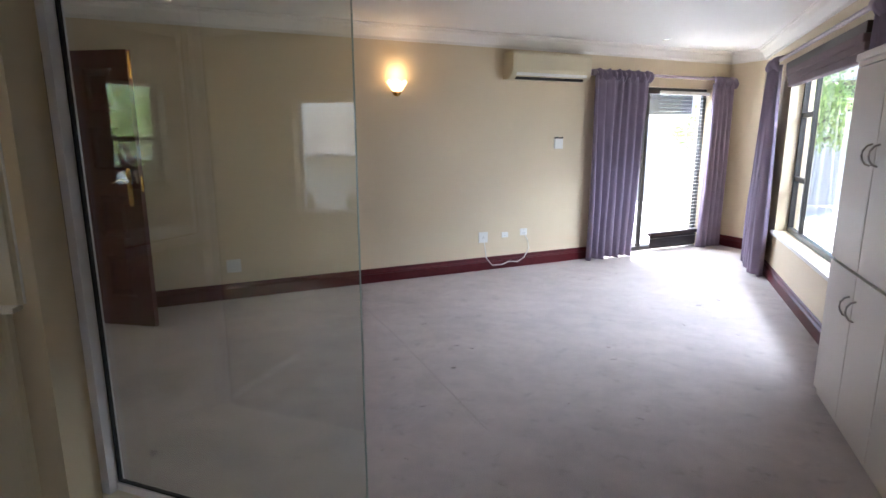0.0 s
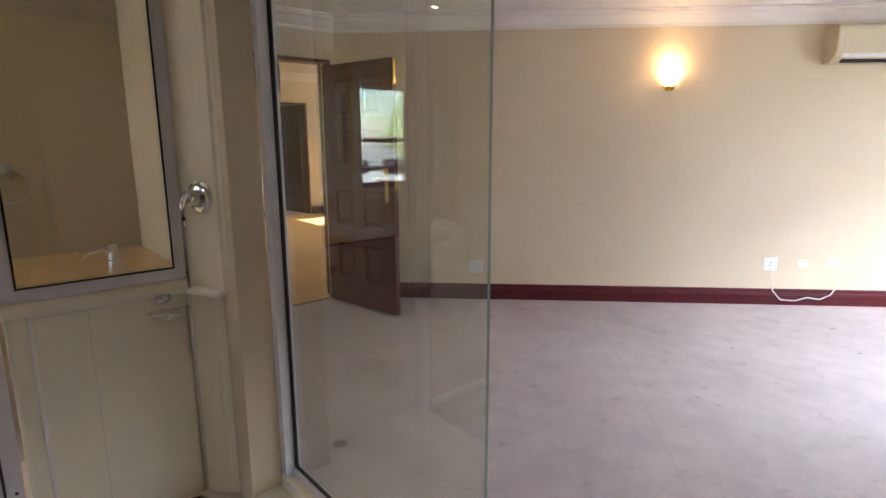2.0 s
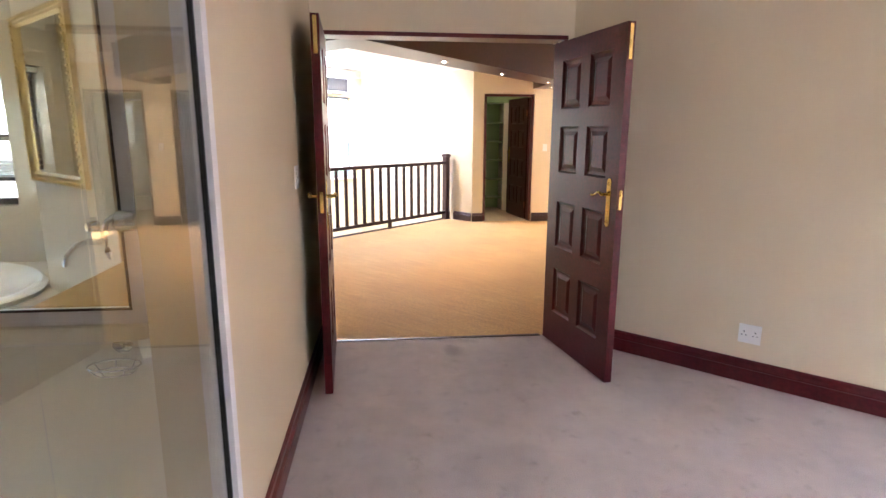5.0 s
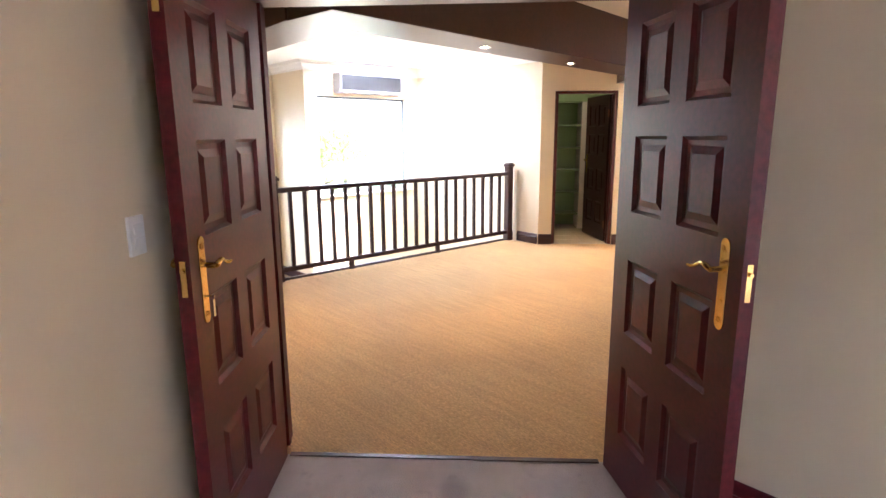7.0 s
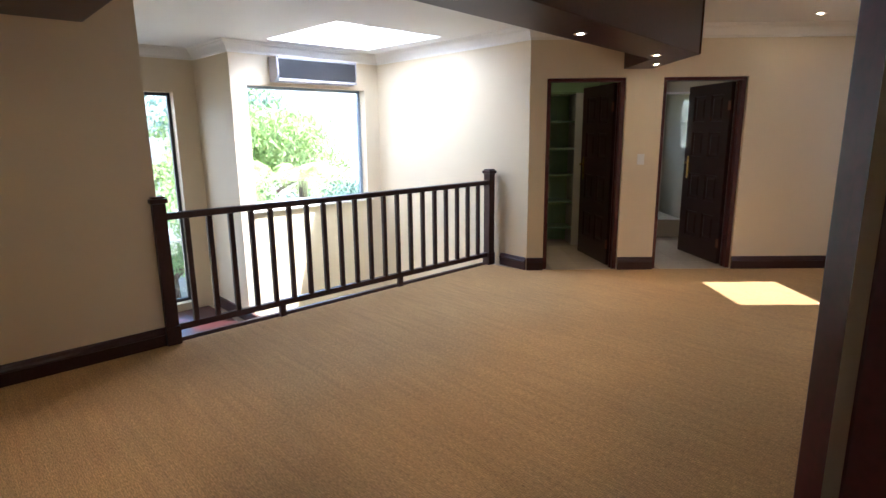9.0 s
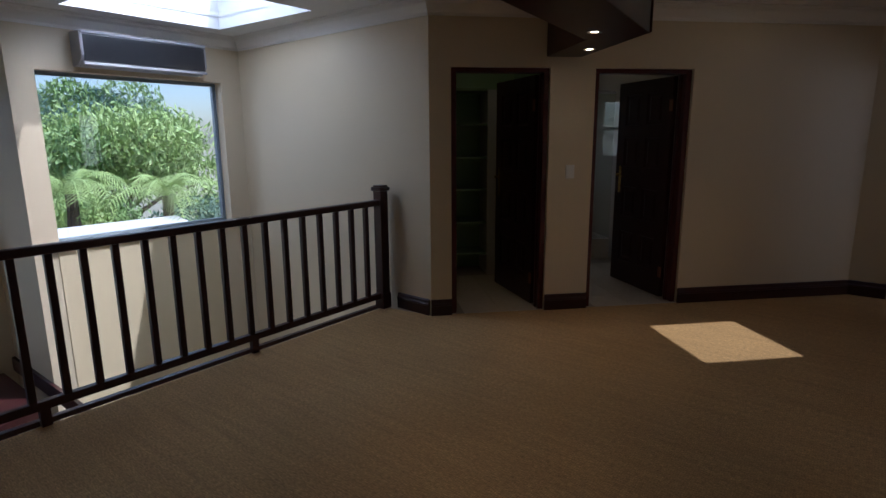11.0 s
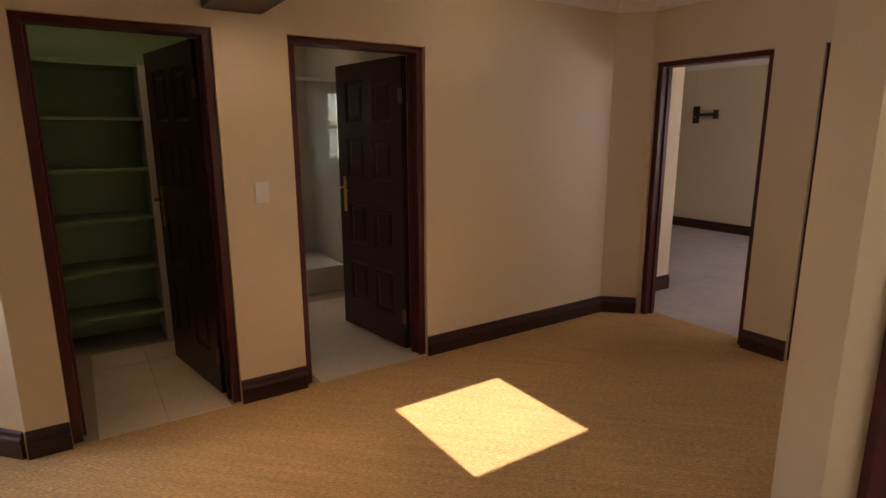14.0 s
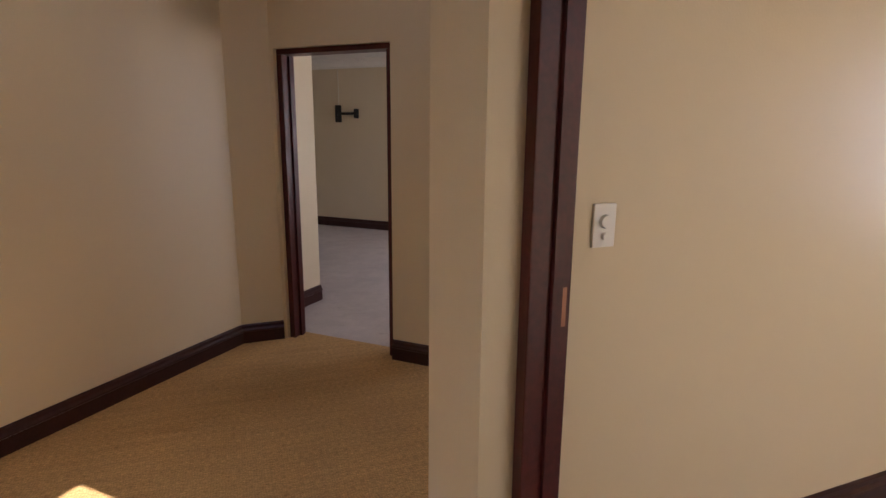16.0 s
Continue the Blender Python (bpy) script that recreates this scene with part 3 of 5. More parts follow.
skirt((-8.70, 8.42), (-8.70, 9.12), [(0.05, 0.7)])
for p, q in (((-12.5, 12.57), (-6.0, 12.57)), ((-8.70, 8.42), (-8.70, 9.12))):
    run("cornice", CORN, p, q, CORNICE, "white moulded plaster cornice", ZL)
bm = bmesh.new()
box(bm, 0, 0, 0, 2.3, 0.03, 0.14)
o = mesh_ob("baseboard", bm, WOODK)
o.matrix_world = frame_of(BL2, BL)[0] @ Matrix.Translation((0, -0.03, -0.78))
tagged(o, "dark skirting board above the half landing", kind="structure")


# ---------------------------------------------------------------- doors
def door_frame(name, p0, p1, s0, s1, head, y0, y1, w=0.05, wood=None, sill=None):
    """Timber lining of an opening between s0 and s1 along the wall, from depth y0 to y1."""
    m, _ = frame_of(p0, p1)
    bm = bmesh.new()
    hw = min(w, 0.036)
    box(bm, s0 + 0.001, y0, 0, s0 + w, y1, head - hw, bevel=0.004)
    box(bm, s1 - w, y0, 0, s1 - 0.001, y1, head - hw, bevel=0.004)
    box(bm, s0 + 0.001, y0, head - hw, s1 - 0.001, y1, head - 0.001, bevel=0.004)
    yc = (y0 + y1) / 2
    for a, b in ((s0 + w, s0 + w + 0.014), (s1 - w - 0.014, s1 - w)):
        box(bm, a, yc, 0, b, yc + 0.03, head - w)
    ob = mesh_ob(name, bm, wood or WOOD)
    ob.matrix_world = m
    return tagged(ob, "dark red varnished mahogany door frame", kind="structure")


def lever(bm, side):
    """A curled lever with its rose, on the face at y = side * 0.022; it points towards the hinge (-x)."""
    y = side * 0.022
    cyl(bm, (0, y, 0), (0, y + side * 0.045, 0), 0.009, n=10)
    pts = [(-0.115 * k / 8, y + side * (0.045 + 0.004 * math.sin(k * 0.9)), 0.012 * math.sin(k / 8 * 5.2)) for k in range(9)]
    tube(bm, pts, [0.009, 0.0085, 0.008, 0.007, 0.0065, 0.006, 0.006, 0.0065, 0.004], 8)


def panel_door(hinge, free, wood, label, metal=BRASS, height=2.03, key=False):
    """An eight-panel leaf from its hinge line to its free edge, with the furniture as parts."""
    m, w = frame_of(hinge, free)
    root = new("door")
    root.matrix_world = m
    tagged(root, label, "door")
    t = 0.022
    zs = [(0.24, 0.55), (0.70, 1.01), (1.205, 1.50), (1.61, 1.91)]
    st, mid = 0.125, 0.10
    pw = (w - 2 * st - mid) / 2
    xs = [(st, st + pw), (st + pw + mid, w - st)]
    bm = bmesh.new()
    for x0, x1 in ((0.0, st), (st + pw, st + pw + mid), (w - st, w)):
        box(bm, x0, -t, 0.012, x1, t, height)
    zc = [0.012] + [v for z in zs for v in z] + [height]
    for k in range(0, len(zc), 2):
        for x0, x1 in xs:
            box(bm, x0, -t, zc[k], x1, t, zc[k + 1])
    bmesh.ops.remove_doubles(bm, verts=bm.verts, dist=1e-5)
    part("leaf_frame", bm, wood, root)
    for z0, z1 in zs:
        for x0, x1 in xs:
            bm = bmesh.new()
            for s in (-1, 1):
                def quad(i, y):
                    return [bm.verts.new(v) for v in ((x0 + i, s * y, z0 + i), (x1 - i, s * y, z0 + i), (x1 - i, s * y, z1 - i), (x0 + i, s * y, z1 - i))]
                rings = [quad(0, t - 0.001), quad(0.012, t - 0.013), quad(0.03, t - 0.014), quad(0.055, t - 0.005), quad(0.058, t - 0.005)]
                for a, b in zip(rings, rings[1:]):
                    for k in range(4):
                        bm.faces.new((a[k], a[(k + 1) % 4], b[(k + 1) % 4], b[k]))
                bm.faces.new(rings[-1])
            part("raised_panel", bm, wood, root)
    for side in (-1, 1):
        bm = bmesh.new()
        box(bm, w - 0.102, side * t, 0.955, w - 0.060, side * (t + 0.004), 1.19, bevel=0.0015)
        cyl(bm, (w - 0.081, side * t, 1.19), (w - 0.081, side * (t + 0.004), 1.19), 0.021, n=14)
        cyl(bm, (w - 0.081, side * t, 0.955), (w - 0.081, side * (t + 0.004), 0.955), 0.021, n=14)
        cyl(bm, (w - 0.081, side * t, 1.02), (w - 0.081, side * (t + 0.006), 1.02), 0.008, n=10)
        part("handle_plate", bm, metal, root, "polished brass backplate")
        bm = bmesh.new()
        lever(bm, side)
        bmesh.ops.translate(bm, verts=bm.verts, vec=(w - 0.081, 0, 1.12))
        part("lever_handle", bm, metal, root, "curled brass lever handle", smooth=True)
    bm = bmesh.new()
    box(bm, w, -0.009, 1.04, w + 0.002, 0.009, 1.15, bevel=0.0008)
    cyl(bm, (w, 0, 1.12), (w + 0.011, 0, 1.12), 0.007, n=8)
    part("lock_plate", bm, metal, root, "brass lock faceplate with latch")
    for z in (0.25, 1.78):
        bm = bmesh.new()
        yh = -t - 0.003 if key else t + 0.003
        cyl(bm, (-0.004, yh, z - 0.05), (-0.004, yh, z + 0.05), 0.007, n=8)
        if wood == WOODK:
            box(bm, 0.0, t - 0.002, z - 0.05, 0.035, t + 0.002, z + 0.05)
            part("hinge", bm, COPPER, root, "brown metal butt hinge")
        else:
            part("hinge", bm, metal, root, "brass hinge knuckle")
    if wood == WOOD:
        for z in (height - 0.19,):
            bm = bmesh.new()
            box(bm, w, -0.010, z, w + 0.002, 0.010, z + 0.18, bevel=0.0008)
            box(bm, w + 0.002, -0.004, z + 0.06, w + 0.006, 0.004, z + 0.10, bevel=0.001)
            part("flush_bolt", bm, metal, root, "brass flush bolt let into the edge")
    if key:
        bm = bmesh.new()
        cyl(bm, (w - 0.081, t, 1.02), (w - 0.081, t + 0.03, 1.02), 0.003, n=8)
        box(bm, w - 0.088, t + 0.022, 0.955, w - 0.074, t + 0.027, 1.01)
        part("key", bm, CHROME, root, "steel key with hanging tag")
    return root


door_frame("door_frame", B1, B2, 0.03, 1.68, 2.09, -0.008, 0.178, 0.028)
panel_door((-3.205, 3.654), (-2.395, 3.800), WOOD, "open eight-panel red mahogany door leaf with brass lever")
panel_door((-3.205, 2.126), (-2.395, 2.175), WOOD, "open eight-panel red mahogany door leaf with key in lock", key=True)
bm = bmesh.new()
box(bm, -3.255, 2.15, 0.0, -3.225, 3.62, 0.006, bevel=0.002)
tagged(mesh_ob("threshold", bm, WOODK), "thin dark carpet edge strip", kind="structure")

door_frame("door_frame", L2, L3, 0.18, 1.01, 2.07, 0.03, 0.16, 0.045, WOODF)
door_frame("door_frame", L2, L3, 1.40, 2.28, 2.07, 0.03, 0.16, 0.045, WOODF)
panel_door((-8.745, 4.885), (-9.545, 4.745), WOODK, "dark stained panelled closet door standing open")
panel_door((-8.745, 6.150), (-9.560, 6.040), WOODK, "dark stained panelled bathroom door standing open")
door_frame("door_frame", L4, L5, 0.03, 0.93, 2.07, 0.03, 0.16, 0.045, WOODF)
door_frame("door_frame", L4, L5, 1.23, 2.2, 2.07, 0.03, 0.16, 0.045, WOODF)
door_frame("door_frame", N1, N2, 0.37, 1.92, 2.07, 0.11, 0.242, 0.05, WOODF)
m, _ = frame_of(N1, N2)
bm = bmesh.new()
box(bm, 0.420, 0.212, 1.02, 0.4225, 0.228, 1.13)
box(bm, 0.4225, 0.216, 1.09, 0.4232, 0.225, 1.115)
box(bm, 0.4225, 0.216, 1.035, 0.4232, 0.225, 1.065)
o = mesh_ob("strike_plate", bm, COPPER)
o.matrix_world = m
tagged(o, "worn brown metal strike plate let into the door frame", "strike plate")


# ---------------------------------------------------------------- electrical fittings
def on_wall(p0, p1, s, z):
    return frame_of(p0, p1)[0] @ Matrix.Translation((s, 0, z))


def plate(m, w, h, name, label, kind="switch", n=1):
    """A wall plate; its face looks out of the wall (-y)."""
    root = new(name)
    root.matrix_world = m
    tagged(root, label, "light switch" if kind != "socket" else "wall socket")
    bm = bmesh.new()
    box(bm, -w / 2, -0.010, -h / 2, w / 2, 0.0, h / 2, bevel=0.003)
    part("cover", bm, PLASTIC, root)
    if kind == "socket":
        for x in (-w / 4, w / 4) if n == 2 else (0,):
            # no holes cut: black discs carry the darkness inside the pin holes
            bm = bmesh.new()
            for dx, dz, r in ((0, 0.014, 0.0045), (-0.011, -0.008, 0.0035), (0.011, -0.008, 0.0035)):
                cyl(bm, (x + dx, -0.0112, dz), (x + dx, -0.0100, dz), r, n=10)
            part("pin_discs", bm, RUBBER, root, "black discs for the pin holes")
            bm = bmesh.new()
            box(bm, x - 0.006, -0.014, h / 2 - 0.026, x + 0.006, -0.010, h / 2 - 0.010, bevel=0.001)
            part("rocker", bm, PLASTIC, root)
    elif kind == "dimmer":
        for z, r in ((0.012, 0.020), (-0.030, 0.011)):
            bm = bmesh.new()
            cyl(bm, (0, -0.022, z), (0, -0.010, z), r * 0.9, r, n=20)
            part("dimmer_knob", bm, PLASTIC, root, "round white dimmer knob")
    else:
        cols, rows = (2, 3) if n == 6 else (1, n)
        for i in range(cols):
            for k in range(rows):
                bm = bmesh.new()
                cw, ch = w * 0.62 / cols, h * 0.62 / rows
                x, z = (i - (cols - 1) / 2) * cw * 1.15, (k - (rows - 1) / 2) * ch * 1.15
                box(bm, x - cw * 0.42, -0.014, z - ch * 0.4, x + cw * 0.42, -0.010, z + ch * 0.4, bevel=0.001)
                part("rocker", bm, PLASTIC, root)
    return root


plate(on_wall(B2, B3, 1.23, 0.30), 0.12, 0.115, "wall_socket", "white plastic double wall socket", "socket", 2)
plate(on_wall(B2, B3, 3.76, 0.36), 0.11, 0.115, "wall_socket", "white plastic wall socket with cable plugged in", "socket", 1)
plate(on_wall(B2, B3, 4.03, 0.37), 0.08, 0.06, "wall_socket", "small white plastic telephone outlet", "socket", 1)
plate(on_wall(B2, B3, 4.27, 0.385), 0.09, 0.075, "wall_socket", "small white plastic aerial outlet", "socket", 1)
bm = bmesh.new()
tube(bm, [(3.76, -0.02, 0.34), (3.765, -0.035, 0.26), (3.79, -0.03, 0.13), (3.86, -0.035, 0.05), (3.98, -0.04, 0.045), (4.08, -0.035, 0.075), (4.18, -0.04, 0.06), (4.27, -0.03, 0.10), (4.33, -0.03, 0.20), (4.31, -0.025, 0.30), (4.28, -0.015, 0.36)], 0.005, 8)
o = mesh_ob("loose_cable", bm, PLASTIC, smooth=True)
o.matrix_world = frame_of(B2, B3)[0]
tagged(o, "thin white cable hanging over the skirting", "cable")
root = new("thermostat")
root.matrix_world = on_wall(B2, B3, 4.69, 1.35)
tagged(root, "white plastic wall control in a holder", "thermostat")
bm = bmesh.new()
box(bm, -0.055, -0.025, -0.06, 0.055, 0, 0.05, bevel=0.006)
part("housing", bm, PLASTIC, root)
bm = bmesh.new()
box(bm, -0.05, -0.032, 0.052, 0.05, 0, 0.068, bevel=0.003)
part("top_lip", bm, BLACK, root, "dark grey top lip")
plate(on_wall(B0, B1, 1.60, 1.23), 0.075, 0.115, "light_switch", "white plastic light switch beside the shower wall", "switch", 2)
plate(on_wall(L2, L3, 1.205, 1.22), 0.075, 0.115, "light_switch", "white plastic six-way light switch between two doors", "switch", 6)
plate(on_wall((-6.03, 6.50), (-4.48, 8.05), 0.19, 1.28), 0.075, 0.125, "dimmer_switch", "white plastic dimmer switch with two knobs", "dimmer")


# ---------------------------------------------------------------- wall lamp, air conditioners, downlights
def sconce(m):
    root = new("wall_lamp")
    root.matrix_world = m
    tagged(root, "lit shell-shaped glass wall lamp with brass fitting", "wall lamp")
    bm = bmesh.new()
    n, k = 16, 7
    grid = []
    for j in range(k):
        v = j / (k - 1)
        r = 0.028 + 0.06 * v ** 0.7
        row = []
        for i in range(n + 1):
            a = math.pi * i / n
            rr = r * (1 + 0.05 * math.cos(a * 14) * v)
            row.append(bm.verts.new((rr * math.cos(a) * 1.15, -0.012 - rr * math.sin(a) * 0.9, -0.055 + 0.10 * v + 0.012 * math.cos(a * 7) * v * v)))
        grid.append(row)
    for a, b in zip(grid, grid[1:]):
        for i in range(n):
            bm.faces.new((a[i], a[i + 1], b[i + 1], b[i]))
    bm.faces.new(grid[0])
    part("shade", bm, LAMP, root, "glowing frosted glass shell shade", smooth=True)
    bm = bmesh.new()
    cyl(bm, (0, 0, -0.05), (0, -0.012, -0.05), 0.045, n=20)
    lathe(bm, [(0.002, -0.095), (0.012, -0.085), (0.008, -0.072), (0.018, -0.062), (0.028, -0.054)], (0, -0.03, 0), 14)
    part("bracket", bm, BRASS, root, "brass bracket and finial", smooth=True)
    d = bpy.data.lights.new("lamp_bulb", "POINT")
    d.energy, d.color, d.shadow_soft_size = 0.4, (1.0, 0.64, 0.30), 0.05
    b = new("lamp_bulb", d)
    b.matrix_world = m @ Matrix.Translation((0, -0.09, 0.12))


sconce(on_wall(B2, B3, 2.80, 1.90))


def air_conditioner(m, w, h, d, body, grille, label, open_front):
    root = new("air_conditioner")
    root.matrix_world = m
    tagged(root, label, "air conditioner")
    prof = [(0, 0), (-d * 0.55, 0), (-d * 0.9, h * 0.16), (-d, h * 0.3), (-d, h * 0.92), (-d * 0.93, h), (0, h)]
    bm = bmesh.new()
    a = [bm.verts.new((-w / 2, y, z)) for y, z in prof]
    b = [bm.verts.new((w / 2, y, z)) for y, z in prof]
    for i in range(len(prof)):
        j = (i + 1) % len(prof)
        bm.faces.new((a[i], a[j], b[j], b[i]))
    bm.faces.new(a)
    bm.faces.new(b)
    bmesh.ops.bevel(bm, geom=bm.edges[:], offset=0.006, segments=2, affect="EDGES")
    part("housing", bm, body, root)
    if open_front:
        bm = bmesh.new()
        box(bm, -w / 2 + 0.022, -d - 0.004, h * 0.14, w / 2 - 0.022, -d + 0.02, h * 0.90, bevel=0.003)
        part("intake_panel", bm, grille, root, "dark glossy intake panel")
        for z in (h * 0.03, h * 0.92):
            bm = bmesh.new()
            box(bm, -w / 2 + 0.01, -d - 0.012, z, w / 2 - 0.01, -d + 0.01, z + h * 0.08, bevel=0.004)
            part("trim_strip", bm, body, root, "silver trim strip")
    else:
        bm = bmesh.new()
        box(bm, -w / 2 + 0.05, -d - 0.003, h * 0.34, w / 2 - 0.02, -d + 0.01, h * 0.88, bevel=0.004)
        part("front_panel", bm, body, root)
        bm = bmesh.new()
        box(bm, -w / 2 + 0.05, -d * 0.97, h * 0.13, w / 2 - 0.05, -d * 0.62, h * 0.24, bevel=0.008)
        part("louvre", bm, PLASTIC, root, "pale air louvre")
        # black block instead of an open slot, the slot's shade is its colour
        bm = bmesh.new()
        box(bm, -w / 2 + 0.07, -d * 0.75, -0.001, w / 2 - 0.07, -d * 0.60, h * 0.13)
        part("outlet", bm, RUBBER, root, "black block for the shaded air outlet")


air_conditioner(on_wall(B2, B3, 4.46, 2.00), 0.98, 0.27, 0.20, ACPL, None, "yellowed cream wall air conditioner in the bedroom", False)
air_conditioner(on_wall(BL, BR, 1.08, 2.14), 1.16, 0.29, 0.20, ACGREY, DARKGL, "silver and black wall air conditioner above the window", True)


def downlight(x, y, z, on=True, power=6.5):
    root = new("downlight")
    root.location = (x, y, z)
    tagged(root, "recessed lit ceiling downlight" if on else "recessed unlit ceiling downlight", "downlight", "ceiling downlights")
    bm = bmesh.new()
    lathe(bm, [(0.046, 0.0), (0.046, -0.004), (0.040, -0.007), (0.026, -0.004), (0.023, 0.0)], n=24)
    part("ring", bm, CHROME, root, "metal ring", smooth=True)
    bm = bmesh.new()
    lathe(bm, [(0.001, -0.0035), (0.020, -0.003), (0.023, -0.001), (0.001, -0.0005)], n=20)
    part("bulb", bm, BULB if on else PLASTIC, root, "glowing bulb face" if on else "bulb face")
    if on:
        spot(x, y, z - 0.012, power)


for x, y in ((-5.22, 3.11), (-6.28, 3.92), (-7.42, 4.82), (-8.10, 5.07), (-5.04, 1.36)):
    downlight(x, y, 2.149)
downlight(-8.05, 6.55, ZL - 0.001, True, 1.2)
downlight(1.14, 7.46, ZB - 0.001, False)
for x, y in ((-1.6, 0.6), (-2.4, 0.0), (-2.9, -0.7)):
    downlight(x, y, ZB - 0.001, True, 2.0)
# both fittings are unseen, added to brighten the small bathroom and the closet
downlight(-10.3, 5.85, ZL - 0.001, True, 3)
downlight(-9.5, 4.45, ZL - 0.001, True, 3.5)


def beam():
    root = new("ceiling_beam")
    tagged(root, "dark stained boxed timber ceiling beam with downlights", "beam")
    d = Vector((-0.775, 0.632, 0)).normalized()
    n = Vector((d.y, -d.x, 0)) * -1
    c = Vector((-5.22, 3.11, 0)) + n * 0.0

    def length(name, o, a, b, w):
        x = (b - a).normalized()
        y = Vector((-x.y, x.x, 0))
        m = Matrix(((x.x, y.x, 0, a.x), (x.y, y.y, 0, a.y), (0, 0, 1, 0), (0, 0, 0, 1)))
        L = (b - a).length
        bm = bmesh.new()
        z = 2.15 if name == "main_box" else 2.154
        box(bm, 0, -w / 2, z, L, w / 2, ZL + 0.01, m, bevel=0.006)
        part(name, bm, WOODB, o)
    length("main_box", root, c - d * 1.55, c + d * 3.05, 0.42)
    e = c + d * 2.72
    length("cross_box", root, Vector((e.x - 0.1, 5.05, 0)), Vector((-8.57, 5.05, 0)), 0.30)
    s0 = c - d * 1.35
    length("cross_box", root, s0 + n * 0.20, Vector((-5.60, 0.90, 0)), 0.40)


beam()


# ---------------------------------------------------------------- railing
def railing():
    m, n = frame_of(P1, P2)
    root = new("railing")
    root.matrix_world = m
    tagged(root, "dark stained timber balustrade round the stair well", "railing")
    bm = bmesh.new()
    box(bm, 0.04, -0.035, 0.935, n - 0.04, 0.035, 0.985, bevel=0.012)
    part("top_rail", bm, WOODK, root)
    bm = bmesh.new()
    box(bm, 0.04, -0.022, 0.095, n - 0.04, 0.022, 0.145, bevel=0.005)
    part("bottom_rail", bm, WOODK, root)
    for s in (0.0, n):
        bm = bmesh.new()
        box(bm, s - 0.045, -0.045, 0.0, s + 0.045, 0.045, 1.06, bevel=0.006)
        box(bm, s - 0.052, -0.052, 0.0, s + 0.052, 0.052, 0.14, bevel=0.006)
        part("post", bm, WOODK, root)
        bm = bmesh.new()
        box(bm, s - 0.06, -0.06, 1.06, s + 0.06, 0.06, 1.095, bevel=0.01)
        box(bm, s - 0.045, -0.045, 1.095, s + 0.045, 0.045, 1.11, bevel=0.006)
        part("post_cap", bm, WOODK, root)
    first = None
    for k in range(20):
        s = n - 0.19 - 0.1667 * k
        if first is None:
            bm = bmesh.new()
            box(bm, -0.019, -0.019, 0.14, 0.019, 0.019, 0.94, bevel=0.005)
            first = part("baluster", bm, WOODK, root)
            first.location.x = s
        else:
            o = new("baluster", first.data)
            o.parent = root
            o.location.x = s
    for s in (0.9, 2.2):
        bm = bmesh.new()
        box(bm, s - 0.025, -0.02, 0.0, s + 0.025, 0.02, 0.10)
        part("spacer_block", bm, WOODK, root)
    bm = bmesh.new()
    box(bm, 0, 0.05, -0.02, n, 0.09, 0.012, bevel=0.004)
    o = mesh_ob("floor_nosing", bm, WOODK)
    o.matrix_world = m
    tagged(o, "dark timber edging of the landing floor", kind="structure")


railing()


# ---------------------------------------------------------------- windows
def window(name, p0, p1, s0, s1, z0, z1, bars=(), cross=(), y=0.12, w=0.045, frame_mat=None, glass=True, label="dark bronze aluminium window"):
    """bars: uprights at these s; cross: rows (s0, s1, z)."""
    m, _ = frame_of(p0, p1)
    fm = frame_mat or BLACK
    root = new(name)
    root.matrix_world = m
    tagged(root, label, kind="structure")
    bm = bmesh.new()
    for a, b in ((s0, s0 + w), (s1 - w, s1)):
        box(bm, a, y - 0.025, z0, b, y + 0.025, z1)
    for a, b in ((z0, z0 + w), (z1 - w, z1)):
        box(bm, s0 + w, y - 0.025, a, s1 - w, y + 0.025, b)
    part("window_frame", bm, fm, root)
    for s in bars:
        bm = bmesh.new()
        box(bm, s - w / 2, y - 0.02, z0 + w, s + w / 2, y + 0.02, z1 - w)
        part("mullion", bm, fm, root)
    for a, b, z in cross:
        bm = bmesh.new()
        box(bm, a, y - 0.018, z - w / 2, b, y + 0.018, z + w / 2)
        part("transom", bm, fm, root)
    edges = [s0 + w, *bars, s1 - w]
    for a, b in zip(edges, edges[1:]):
        bm = bmesh.new()
        box(bm, a, y - 0.003, z0 + w, b, y + 0.003, z1 - w)
        g = part("pane", bm, GLASS, root)
        g.visible_shadow = False
    return root


def blind(p0, p1, s0, s1, z0, z1, y=0.06, pitch=0.05, tilt=20, material=None, label="dark wooden slatted blind", depth=0.04):
    root = new("venetian_blind")
    root.matrix_world = frame_of(p0, p1)[0]
    tagged(root, label, "blind")
    bm = bmesh.new()
    box(bm, s0, y - 0.025, z1 - 0.04, s1, y + 0.025, z1)
    part("head_rail", bm, material or BLIND, root)
    z, first = z1 - 0.06, None
    while z > z0:
        if first is None:
            bm = bmesh.new()
            box(bm, s0 + 0.01, -depth / 2, -0.0012, s1 - 0.01, depth / 2, 0.0012, pose(0, 0, 0, tilt, 0, 0))
            first = part("slat", bm, material or BLIND, root)
            first.location = (0, y, z)
        else:
            o = new("slat", first.data)
            o.parent, o.location = root, (0, y, z)
        z -= pitch
    return root


# bedroom slider: fixed and sliding panel
window("window_slider", B2, B3, nb - 1.95, nb - 0.30, 0.0, 2.0, bars=(6.05,), y=0.10, w=0.05)
blind(B2, B3, nb - 1.95, 6.15, 1.86, 1.96, y=0.03, pitch=0.012, tilt=0, label="dark wooden blind drawn up over the sliding door")
